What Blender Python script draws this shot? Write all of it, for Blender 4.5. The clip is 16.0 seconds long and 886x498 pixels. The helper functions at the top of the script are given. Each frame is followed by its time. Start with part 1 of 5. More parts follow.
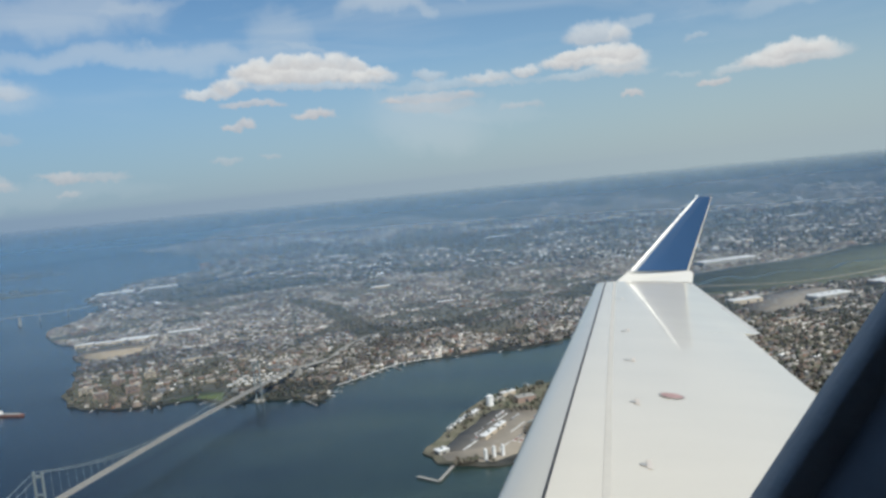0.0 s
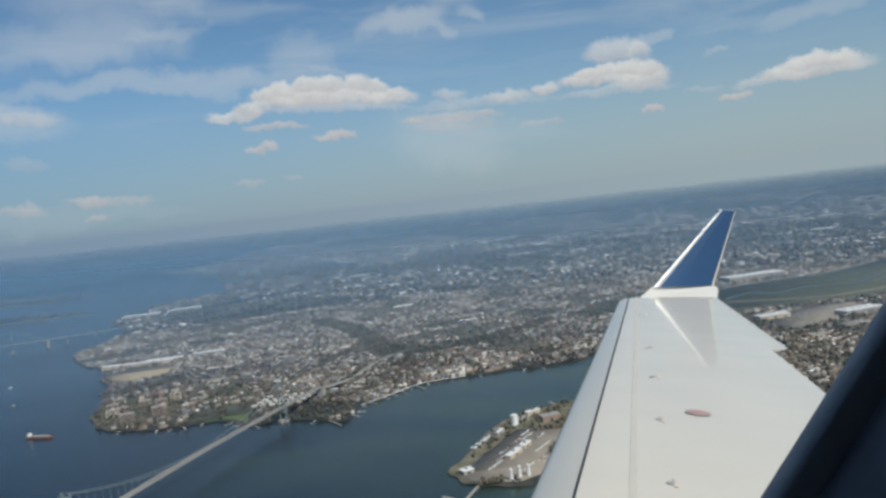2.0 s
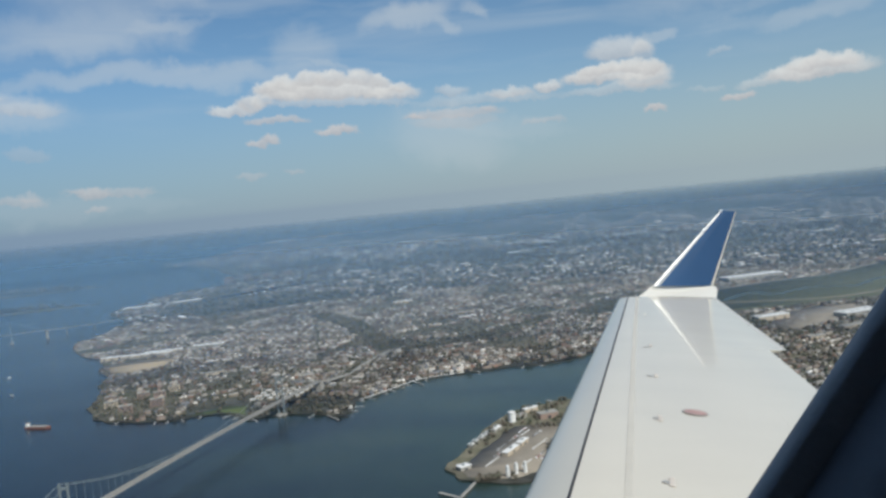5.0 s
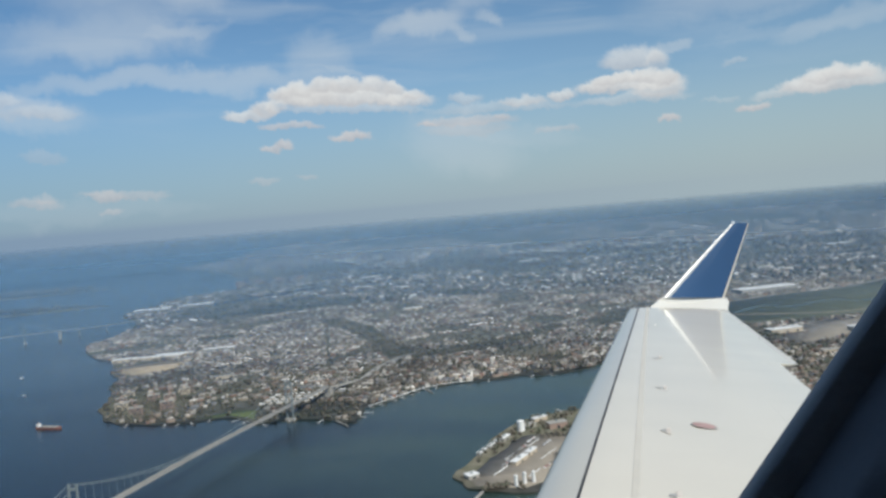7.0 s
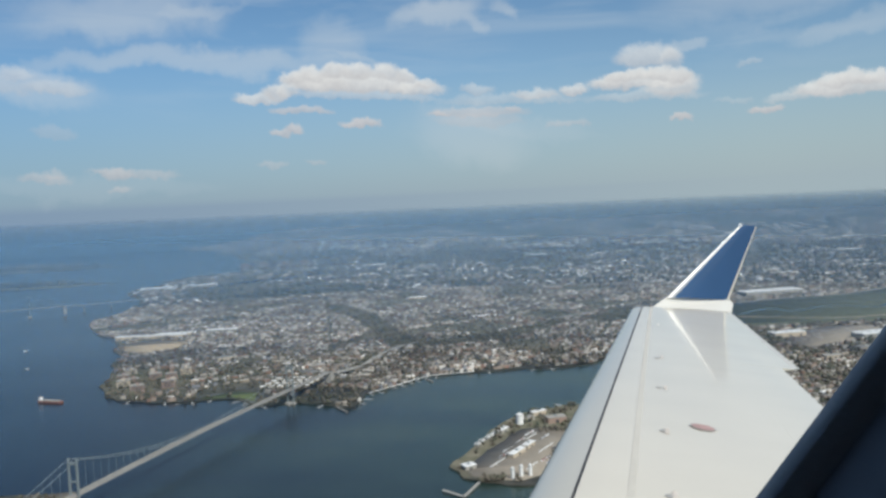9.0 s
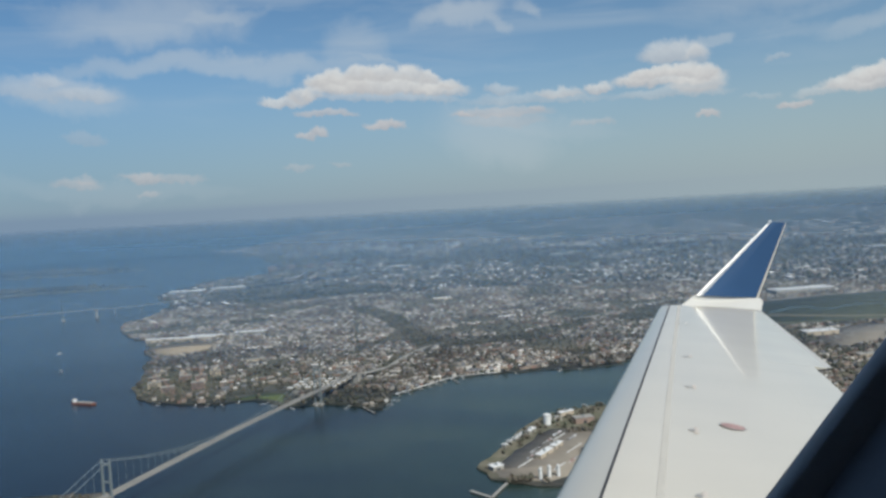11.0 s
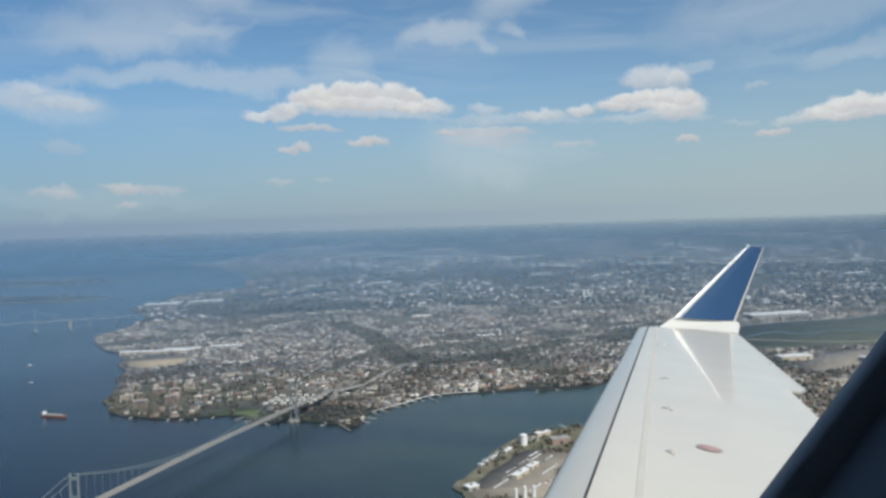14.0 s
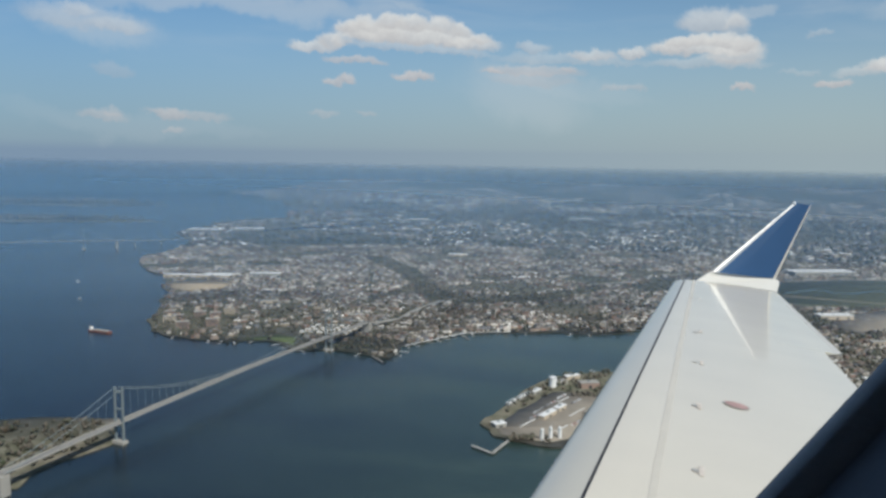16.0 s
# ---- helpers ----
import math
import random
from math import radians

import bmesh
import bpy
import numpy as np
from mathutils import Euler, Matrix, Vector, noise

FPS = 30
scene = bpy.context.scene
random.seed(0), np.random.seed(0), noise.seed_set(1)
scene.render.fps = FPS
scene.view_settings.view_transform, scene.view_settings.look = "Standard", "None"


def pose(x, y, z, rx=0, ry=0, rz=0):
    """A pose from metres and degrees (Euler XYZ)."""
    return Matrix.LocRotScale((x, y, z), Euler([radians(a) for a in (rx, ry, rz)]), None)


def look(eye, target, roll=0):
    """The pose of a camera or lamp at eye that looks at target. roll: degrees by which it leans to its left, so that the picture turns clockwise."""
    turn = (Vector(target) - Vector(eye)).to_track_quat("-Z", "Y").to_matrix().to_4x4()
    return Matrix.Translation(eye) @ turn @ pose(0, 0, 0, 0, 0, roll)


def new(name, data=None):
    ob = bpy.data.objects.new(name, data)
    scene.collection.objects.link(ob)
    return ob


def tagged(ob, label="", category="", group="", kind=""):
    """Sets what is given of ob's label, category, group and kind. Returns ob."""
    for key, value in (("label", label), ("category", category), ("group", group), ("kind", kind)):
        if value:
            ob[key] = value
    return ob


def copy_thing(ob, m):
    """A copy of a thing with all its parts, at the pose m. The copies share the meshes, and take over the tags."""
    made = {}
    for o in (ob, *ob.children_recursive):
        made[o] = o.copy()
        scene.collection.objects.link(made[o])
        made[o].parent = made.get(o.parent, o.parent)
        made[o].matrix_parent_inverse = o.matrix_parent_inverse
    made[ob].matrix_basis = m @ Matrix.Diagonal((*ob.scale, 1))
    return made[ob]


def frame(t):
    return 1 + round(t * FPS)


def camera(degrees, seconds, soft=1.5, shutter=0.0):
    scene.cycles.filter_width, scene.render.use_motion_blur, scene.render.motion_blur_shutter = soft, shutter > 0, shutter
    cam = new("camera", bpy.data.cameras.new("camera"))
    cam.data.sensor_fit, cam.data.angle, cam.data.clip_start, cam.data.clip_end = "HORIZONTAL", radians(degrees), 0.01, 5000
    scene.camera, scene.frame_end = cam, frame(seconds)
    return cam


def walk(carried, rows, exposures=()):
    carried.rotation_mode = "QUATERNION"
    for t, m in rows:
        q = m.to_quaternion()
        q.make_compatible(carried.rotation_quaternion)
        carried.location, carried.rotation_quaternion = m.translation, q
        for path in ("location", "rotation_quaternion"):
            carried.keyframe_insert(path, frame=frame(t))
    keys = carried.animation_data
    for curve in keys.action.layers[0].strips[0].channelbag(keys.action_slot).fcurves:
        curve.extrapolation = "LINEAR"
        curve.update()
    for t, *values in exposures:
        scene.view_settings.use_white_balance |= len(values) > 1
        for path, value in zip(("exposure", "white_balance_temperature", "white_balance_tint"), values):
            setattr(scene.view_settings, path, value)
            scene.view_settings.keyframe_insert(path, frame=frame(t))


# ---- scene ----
# A hand-held camera at the cabin window of a small jet over a bay with a suburban shore.
cam = camera(61.6, 16.0, soft=2.95)
EYE = 192.0  # the ground, the bridges and the houses stand in a 2:5 scale, which brings the horizon within reach; the aircraft is full size
ROWS = [
    (0.0, -0.0235, -0.0055, 85.53, 5.41, -3.32),
    (0.5, -0.0226, -0.0082, 86.53, 5.84, -3.21),
    (1.0, -0.0184, -0.0096, 87.42, 6.47, -2.70),
    (1.5, -0.0142, -0.0101, 87.54, 6.81, -1.62),
    (2.0, -0.0155, -0.0114, 87.13, 6.24, -1.66),
    (2.5, -0.0173, -0.0122, 86.81, 5.85, -2.23),
    (3.0, -0.0144, -0.0127, 87.11, 5.92, -1.31),
    (3.5, -0.0135, -0.0131, 86.98, 5.71, -1.35),
    (6.0, -0.0077, -0.0069, 86.72, 5.39, -1.61),
    (6.5, -0.0007, -0.0043, 86.43, 5.31, 0.33),
    (7.0, 0.0001, -0.0072, 87.49, 4.62, -0.69),
    (7.5, 0.0032, -0.0080, 87.61, 4.10, -0.27),
    (8.0, 0.0058, -0.0065, 88.77, 4.24, 0.66),
    (8.5, 0.0027, -0.0035, 87.85, 3.19, -0.18),
    (9.0, 0.0000, 0.0006, 86.78, 2.41, -0.14),
    (9.5, 0.0016, 0.0003, 86.99, 2.66, 0.51),
    (12.0, 0.0028, -0.0082, 86.54, 3.03, 1.96),
    (12.5, -0.0014, -0.0094, 86.12, 2.08, 0.93),
    (13.0, -0.0039, -0.0108, 86.97, 1.68, 0.41),
    (13.5, -0.0039, -0.0113, 86.95, 1.21, 0.58),
    (14.0, -0.0068, -0.0168, 88.24, 1.73, 0.32),
    (14.5, -0.0034, -0.0149, 88.23, 1.42, 0.79),
    (15.0, 0.0026, -0.0059, 87.04, 0.62, 1.41),
    (15.5, 0.0064, 0.0020, 85.23, -0.13, 2.80),
    (16.0, 0.0081, 0.0071, 83.56, -0.98, 3.49),
]
EXPOSURES = [(t, stops - 0.025, 6320, 5) for t, stops in ((0.0, 0.0), (0.5, -0.03), (1.0, -0.14), (1.5, -0.18), (2.0, -0.19), (3.5, -0.2), (6.0, -0.03), (9.0, -0.01), (9.5, -0.04), (12.0, -0.19), (13.0, -0.08), (14.0, 0.0), (14.5, 0.0), (15.0, -0.17), (15.5, -0.2), (16.0, -0.12))]
CABIN = pose(0, 0, EYE, 86.78, 2.41, -0.14)  # the aircraft's own axes: x aft, y up, -z out along the wing
# the rows: time, the camera's sway aft and up, turn
walk(cam, [(t, pose(*(CABIN @ Vector((aft, up, 0))), rx, ry, rz)) for t, aft, up, rx, ry, rz in ROWS], EXPOSURES)

# ---- world, sun, exposure ----
SUN_EL, SUN_AZ = radians(46), radians(142)  # azimuth from +y towards +x
scene.view_settings.exposure = 0.0
world = bpy.data.worlds.new("sky")
scene.world = world
world.use_nodes = True


class Net:
    """Short hand for a node tree."""

    def __init__(self, tree):
        self.t = tree
        tree.nodes.clear()

    def n(self, kind, inputs=None):
        node = self.t.nodes.new(kind)
        for key, value in (inputs or {}).items():
            sock = node.inputs[key]
            if isinstance(value, bpy.types.NodeSocket):
                self.t.links.new(value, sock)
            else:
                sock.default_value = value
        return node

    def ramp(self, fac, stops, mode="LINEAR"):
        node = self.n("ShaderNodeValToRGB", {0: fac})
        node.color_ramp.interpolation = mode
        els = node.color_ramp.elements
        while len(els) < len(stops):
            els.new(0.5)
        for el, (p, c) in zip(els, stops):
            el.position = p
            el.color = (*c, 1) if len(c) == 3 else c
        return node.outputs[0]

    def mix(self, fac, a, b, blend="MIX"):
        node = self.n("ShaderNodeMix")
        node.data_type, node.blend_type = "RGBA", blend
        for i, v in ((0, fac), (6, a), (7, b)):
            if isinstance(v, bpy.types.NodeSocket):
                self.t.links.new(v, node.inputs[i])
            else:
                node.inputs[i].default_value = v if i == 0 else (*v, 1)
        return node.outputs[2]

    def math(self, op, a, b=0.0, c=0.0):
        node = self.n("ShaderNodeMath")
        node.operation = op
        for i, v in enumerate((a, b, c)):
            if isinstance(v, bpy.types.NodeSocket):
                self.t.links.new(v, node.inputs[i])
            else:
                node.inputs[i].default_value = v
        return node.outputs[0]


def g3(v):
    return (v, v, v)


w = Net(world.node_tree)
sky = w.n("ShaderNodeTexSky")
sky.sky_type, sky.sun_disc, sky.sun_elevation, sky.sun_rotation = "NISHITA", False, SUN_EL, SUN_AZ
sky.altitude, sky.air_density, sky.dust_density, sky.ozone_density = 500, 1.0, 0.6, 3.0
way = w.n("ShaderNodeTexCoord").outputs["Generated"]
up = w.n("ShaderNodeSeparateXYZ", {0: way}).outputs[2]
# thin high cloud: long streaks and a broken veil
streak = w.n("ShaderNodeMapping", {0: way, "Rotation": (0.0, 0.12, 0.3), "Scale": (2.2, 2.2, 15.0)}).outputs[0]
veil = w.n("ShaderNodeTexNoise", {"Vector": streak, "Scale": 1.7, "Detail": 7.0, "Roughness": 0.55, "Distortion": 0.6}).outputs[0]
veil = w.ramp(veil, [(0.47, g3(0)), (0.75, g3(1))])
high = w.ramp(up, [(0.10, g3(0)), (0.26, g3(1))])
veil = w.math("MULTIPLY", w.math("MULTIPLY", veil, high), 0.3)
low = w.ramp(up, [(0.0, g3(1.2)), (0.022, g3(0.84)), (0.09, g3(0.57)), (0.18, g3(0.12)), (0.26, g3(0.0))])
east = w.n("ShaderNodeSeparateXYZ", {0: way}).outputs[0]  # haze thickens towards the sun
low = w.math("MULTIPLY", low, w.math("MULTIPLY_ADD", east, 0.2, 1.08))
clear = w.mix(1.0, sky.outputs[0], w.mix(w.n("ShaderNodeMapRange", {0: east, 1: -0.52, 2: 0.1, 3: 0.0, 4: 1.0}).outputs[0], (0.72, 0.88, 0.965), (0.96, 1.055, 1.055)), "MULTIPLY")
murk = w.mix(w.n("ShaderNodeMapRange", {0: east, 1: -0.5, 2: 0.4, 3: 0.0, 4: 1.0}).outputs[0], (2.4, 3.25, 4.45), (3.85, 4.55, 4.95))
air = w.mix(low, clear, murk)
air = w.mix(veil, air, (6.6, 6.9, 7.2))
# clouds: heaps of soft billows with flat bases, and streaks of cirrus, each at its bearing
fine = w.n("ShaderNodeTexNoise", {"Vector": way, "Scale": 34.0, "Detail": 10.0, "Roughness": 0.7})
broad = w.n("ShaderNodeTexNoise", {"Vector": way, "Scale": 7.0, "Detail": 5.0, "Roughness": 0.6})


def vec(op, a, b):
    node = w.n("ShaderNodeVectorMath")
    node.operation = op
    for i, v in enumerate((a, b)):
        if isinstance(v, bpy.types.NodeSocket):
            w.t.links.new(v, node.inputs[i])
        else:
            node.inputs[i].default_value = v
    return node


def warped(tex, amount):
    off = vec("SUBTRACT", tex.outputs["Color"], (0.5, 0.5, 0.5)).outputs[0]
    return vec("ADD", way, vec("MULTIPLY", off, g3(amount)).outputs[0]).outputs[0]


WARP, WISP = warped(fine, 0.030), warped(broad, 0.11)
FOCAL = 784 / math.tan(radians(30.8))


def sky_cloud(colour, x, y, wide, high, amount, lean=0.0, wispy=False, flat=1.7):
    """x, y: bearing in the cabin's view; wide, high: its size; lean: degrees of slant."""
    c = (CABIN.to_3x3() @ Vector(((x - 784) / FOCAL, (441 - y) / FOCAL, -1))).normalized()
    a, b = math.cos(radians(lean)), math.sin(radians(lean))
    right, rise = CABIN.to_3x3() @ Vector((1, 0, 0)), CABIN.to_3x3() @ Vector((0, 1, 0))
    right, rise = right * a + rise * b, rise * a - right * b
    right, rise = right - c * right.dot(c), rise - c * rise.dot(c)
    p = WISP if wispy else WARP
    u = vec("DOT_PRODUCT", p, tuple(right * (2 * FOCAL / wide))).outputs[1]
    v = vec("DOT_PRODUCT", p, tuple(rise * (2 * FOCAL / high))).outputs[1]
    low = w.math("MAXIMUM", v, w.math("MULTIPLY", v, -1.0 if wispy else -flat))
    q = w.math("ADD", w.math("MULTIPLY", u, u), w.math("MULTIPLY", low, low))
    mask = w.n("ShaderNodeMapRange", {0: q, 1: 1.25 if wispy else 1.22, 2: 0.0 if wispy else 0.30, 3: 0.0, 4: amount})
    mask.interpolation_type = "SMOOTHSTEP"
    grey = w.n("ShaderNodeMapRange", {0: w.math("ADD", v, w.math("MULTIPLY_ADD", fine.outputs[0], 1.6, -0.8)), 1: -0.45, 2: 0.75, 3: 0.0, 4: 1.0}).outputs[0]
    # low clouds far off are tinted by the haze
    body = w.mix(grey, (5.7, 5.5, 5.65), (8.3, 8.0, 7.8)) if y < 190 else w.mix(grey, (5.2, 4.9, 5.1), (6.9, 6.35, 6.3))
    if wispy:
        body = (6.2, 6.5, 6.9)
    return w.mix(mask.outputs[0], colour, body)


CIRRUS = (
    (330, 106, 560, 40, 0.50, 3), (590, 66, 110, 100, 0.34, 20), (640, 106, 130, 16, 0.3, -14), (220, 22, 300, 84, 0.52, 2), (60, 150, 190, 60, 0.42, -4), (350, 30, 150, 26, 0.3, 10),
    (768, 26, 150, 60, 0.62, 14), (832, 52, 70, 24, 0.4, -38), (884, 18, 70, 34, 0.45, -10), (1420, -50, 430, 120, 0.36, 4), (900, -60, 220, 90, 0.45, 20), (330, -60, 420, 90, 0.45, 6),
    (1520, 48, 170, 44, 0.34, 8), (1380, 62, 160, 26, 0.15, 4), (1225, 78, 64, 22, 0.45, 14), (835, 250, 250, 120, 0.34, -6), (900, 215, 360, 40, 0.2, -3), (150, 318, 400, 44, 0.16, 2))
for x, y, wide, high, amount, lean in CIRRUS:
    air = sky_cloud(air, x, y, wide, high, amount * 0.8, lean, True)
FAINT = (
    (40, 150, 170, 50, 0.3), (30, 134, 46, 30, 0.25), (104, 160, 90, 30, 0.22), (905, 178, 260, 24, 0.3), (1140, 172, 200, 22, 0.35), (640, 172, 290, 20, 0.4), (845, 200, 190, 24, 0.5), (850, 216, 170, 36, 0.3), (842, 162, 70, 24, 0.42), (1145, 102, 118, 52, 0.62), (1188, 108, 40, 46, 0.4),
    (534, 198, 116, 18, 0.62), (82, 318, 76, 26, 0.38), (100, 310, 34, 20, 0.34), (240, 309, 136, 20, 0.36), (204, 310, 56, 22, 0.4), (214, 336, 34, 18, 0.38), (483, 293, 56, 14, 0.3), (556, 287, 40, 13, 0.3),
    (1006, 221, 80, 16, 0.34), (95, 236, 60, 30, 0.2), (1325, 110, 40, 12, 0.25), (945, 169, 90, 22, 0.6), (1300, 178, 60, 12, 0.2), (1400, 174, 70, 22, 0.4))
HEAPED = (
    (630, 152, 272, 46, 0.92), (560, 152, 120, 44, 0.85), (740, 160, 110, 30, 0.7), (450, 178, 80, 24, 0.72), (486, 168, 50, 34, 0.78), (508, 164, 44, 26, 0.6), (496, 236, 36, 18, 0.68), (522, 230, 36, 22, 0.72), (640, 222, 82, 22, 0.78),
    (1140, 146, 180, 40, 0.86), (1190, 156, 96, 46, 0.75), (1075, 150, 60, 22, 0.7), (1016, 160, 56, 26, 0.75), (1206, 212, 34, 18, 0.74), (1358, 194, 58, 16, 0.72), (1510, 156, 140, 44, 0.8), (1450, 160, 80, 28, 0.66), (776, 203, 34, 13, 0.62), (905, 195, 30, 11, 0.5))
BILLOWS = (
    (520, 142, 44, 32, 0.8), (552, 136, 50, 36, 0.85), (592, 131, 56, 36, 0.88), (634, 131, 60, 36, 0.88), (680, 131, 54, 34, 0.86), (718, 138, 50, 30, 0.84), (752, 150, 48, 24, 0.72), (1092, 140, 46, 24, 0.8), (1130, 134, 52, 30, 0.85), (1168, 132, 48, 30, 0.84),
    (1204, 136, 40, 34, 0.8), (1472, 145, 44, 28, 0.75), (1512, 141, 52, 32, 0.8), (1550, 140, 50, 30, 0.78))
for x, y, wide, high, amount in FAINT + HEAPED + BILLOWS:
    air = sky_cloud(air, x, y, wide, high, amount)
w.n("ShaderNodeOutputWorld", {0: w.n("ShaderNodeBackground", {0: air, 1: 0.1}).outputs[0]})

sun = new("sun", bpy.data.lights.new("sun", "SUN"))
sun.data.energy, sun.data.angle, sun.data.color = 4.2, radians(0.6), (1.0, 0.94, 0.85)
SUN_WAY = Vector((math.sin(SUN_AZ) * math.cos(SUN_EL), math.cos(SUN_AZ) * math.cos(SUN_EL), math.sin(SUN_EL)))
sun.matrix_world = look(SUN_WAY * 3000, (0, 0, 0))


# ---- materials ----
def material(name):
    m = bpy.data.materials.new(name)
    m.use_nodes = True
    return m, Net(m.node_tree)


def finish(net, colour, rough=0.7, metal=0.0, bump=None, strength=0.3, distance=0.1, coat=0.0, spec=0.5):
    b = net.n("ShaderNodeBsdfPrincipled", {"Base Color": colour if isinstance(colour, bpy.types.NodeSocket) else (*colour, 1), "Roughness": rough, "Metallic": metal, "Coat Weight": coat, "Coat Roughness": 0.03, "Specular IOR Level": spec})
    if bump is not None:
        net.t.links.new(net.n("ShaderNodeBump", {"Height": bump, "Strength": strength, "Distance": distance}).outputs[0], b.inputs["Normal"])
    net.n("ShaderNodeOutputMaterial", {0: b.outputs[0]})


def plain(name, colour, rough=0.6, metal=0.0, grain=6.0, amount=0.25, coat=0.0, spec=0.5):
    """A surface of one colour with grain and stains of two sizes."""
    m, k = material(name)
    at = k.n("ShaderNodeTexCoord").outputs["Object"]
    a = k.n("ShaderNodeTexNoise", {"Vector": at, "Scale": grain, "Detail": 4.0}).outputs[0]
    b = k.n("ShaderNodeTexNoise", {"Vector": at, "Scale": grain * 0.13, "Detail": 3.0}).outputs[0]
    f = k.math("MULTIPLY_ADD", k.math("ADD", a, b), amount, 1.0 - amount)
    col = k.mix(1.0, colour, k.n("ShaderNodeCombineXYZ", {0: f, 1: f, 2: f}).outputs[0], "MULTIPLY")
    finish(k, col, rough, metal, a, 0.15, 0.02, coat, spec)
    return m


def varied(name, stops, source="island", rough=0.8, grain=0.8):
    """Each piece takes one of several colours."""
    m, k = material(name)
    r = k.n("ShaderNodeNewGeometry").outputs["Random Per Island"] if source == "island" else k.n("ShaderNodeObjectInfo").outputs["Random"]
    col = k.ramp(r, stops, "CONSTANT")
    at = k.n("ShaderNodeNewGeometry").outputs["Position"]
    a = k.n("ShaderNodeTexNoise", {"Vector": at, "Scale": grain, "Detail": 3.0}).outputs[0]
    f = k.math("MULTIPLY_ADD", a, 0.7, 0.65)
    # districts differ in age and upkeep
    b = k.n("ShaderNodeTexNoise", {"Vector": at, "Scale": 0.009, "Detail": 3.0, "Roughness": 0.6}).outputs[0]
    f = k.math("MULTIPLY", f, k.n("ShaderNodeMapRange", {0: b, 1: 0.3, 2: 0.7, 3: 0.50, 4: 1.65}).outputs[0])
    col = k.mix(1.0, col, k.n("ShaderNodeCombineXYZ", {0: f, 1: f, 2: f}).outputs[0], "MULTIPLY")
    finish(k, col, rough)
    return m


ROOFS = [(0.0, (0.090, 0.080, 0.075)), (0.2, (0.150, 0.134, 0.120)), (0.34, (0.125, 0.088, 0.068)), (0.46, (0.215, 0.198, 0.180)), (0.58, (0.175, 0.112, 0.082)), (0.62, (0.320, 0.298, 0.270)), (0.70, (0.40, 0.365, 0.32)), (0.86, (0.66, 0.625, 0.57)), (0.94, (0.070, 0.068, 0.072))]
WALLS = [(0.0, (0.25, 0.23, 0.20)), (0.25, (0.19, 0.15, 0.12)), (0.45, (0.16, 0.095, 0.07)), (0.6, (0.36, 0.34, 0.31)), (0.8, (0.22, 0.185, 0.14)), (0.92, (0.15, 0.155, 0.165))]
INLAND = [(0.0, (0.075, 0.070, 0.068)), (0.22, (0.15, 0.13, 0.115)), (0.36, (0.21, 0.19, 0.17)), (0.5, (0.36, 0.335, 0.305)), (0.62, (0.56, 0.53, 0.49)), (0.76, (0.82, 0.79, 0.74)), (0.95, (0.16, 0.10, 0.08))]
M_ROOFS, M_WALLS, M_INLAND = varied("roofs", ROOFS), varied("house_walls", WALLS), varied("inland_roofs", INLAND)
M_ROOF, M_WALL = varied("roof_shingle", [(p, tuple(min(v, 0.36) for v in c)) for p, c in ROOFS], "object"), varied("wall_siding", WALLS, "object")
M_TREES = varied("tree_crowns", [(0.0, (0.082, 0.075, 0.056)), (0.25, (0.115, 0.098, 0.076)), (0.5, (0.068, 0.074, 0.052)), (0.7, (0.128, 0.108, 0.084)), (0.88, (0.092, 0.092, 0.064))], rough=0.95, grain=1.6)
M_ROAD = plain("asphalt", (0.14, 0.137, 0.13), 0.9, grain=0.4)
M_CONCRETE = plain("concrete", (0.34, 0.32, 0.285), 0.85, grain=0.5)
M_DECK = plain("worn_asphalt", (0.27, 0.255, 0.235), 0.85, grain=0.3)
M_STEEL = plain("painted_steel", (0.21, 0.24, 0.245), 0.5, grain=0.5)
M_WHITE_ROOF = plain("white_membrane", (0.78, 0.77, 0.74), 0.7, grain=0.2)
M_BRICK = plain("brick", (0.30, 0.215, 0.175), 0.85, grain=0.6)
M_TAN = plain("tan_render", (0.50, 0.42, 0.32), 0.85, grain=0.5)
M_GLASS_DARK = plain("dark_window", (0.04, 0.05, 0.06), 0.1, grain=0.5)
M_SAND = plain("bare_earth", (0.36, 0.29, 0.20), 0.95, grain=0.08, amount=0.4)
M_YARD = plain("dusty_paving", (0.27, 0.235, 0.19), 0.95, grain=0.12, amount=0.45)
M_GRASS = plain("grass", (0.105, 0.135, 0.055), 0.95, grain=0.06, amount=0.45)
M_MARSH = plain("marsh_reed", (0.105, 0.115, 0.075), 0.95, grain=0.035, amount=0.6)
M_RUST = plain("rusty_hull", (0.22, 0.09, 0.06), 0.7, grain=0.8)

# land: dull early spring turf, asphalt and earth
M_LAND, k = material("suburban_land")
at = k.n("ShaderNodeNewGeometry").outputs["Position"]
big = k.n("ShaderNodeTexNoise", {"Vector": at, "Scale": 0.006, "Detail": 5.0, "Roughness": 0.6}).outputs[0]
fine = k.n("ShaderNodeTexNoise", {"Vector": at, "Scale": 0.09, "Detail": 6.0, "Roughness": 0.65}).outputs[0]
c1 = k.ramp(fine, [(0.25, (0.070, 0.074, 0.048)), (0.48, (0.135, 0.126, 0.098)), (0.62, (0.185, 0.168, 0.14)), (0.8, (0.27, 0.25, 0.22))])
c2 = k.ramp(big, [(0.35, (0.70, 0.78, 0.68)), (0.65, (1.15, 1.08, 1.02))])
finish(k, k.mix(1.0, c1, c2, "MULTIPLY"), 0.95, bump=fine, strength=0.4, distance=0.5)

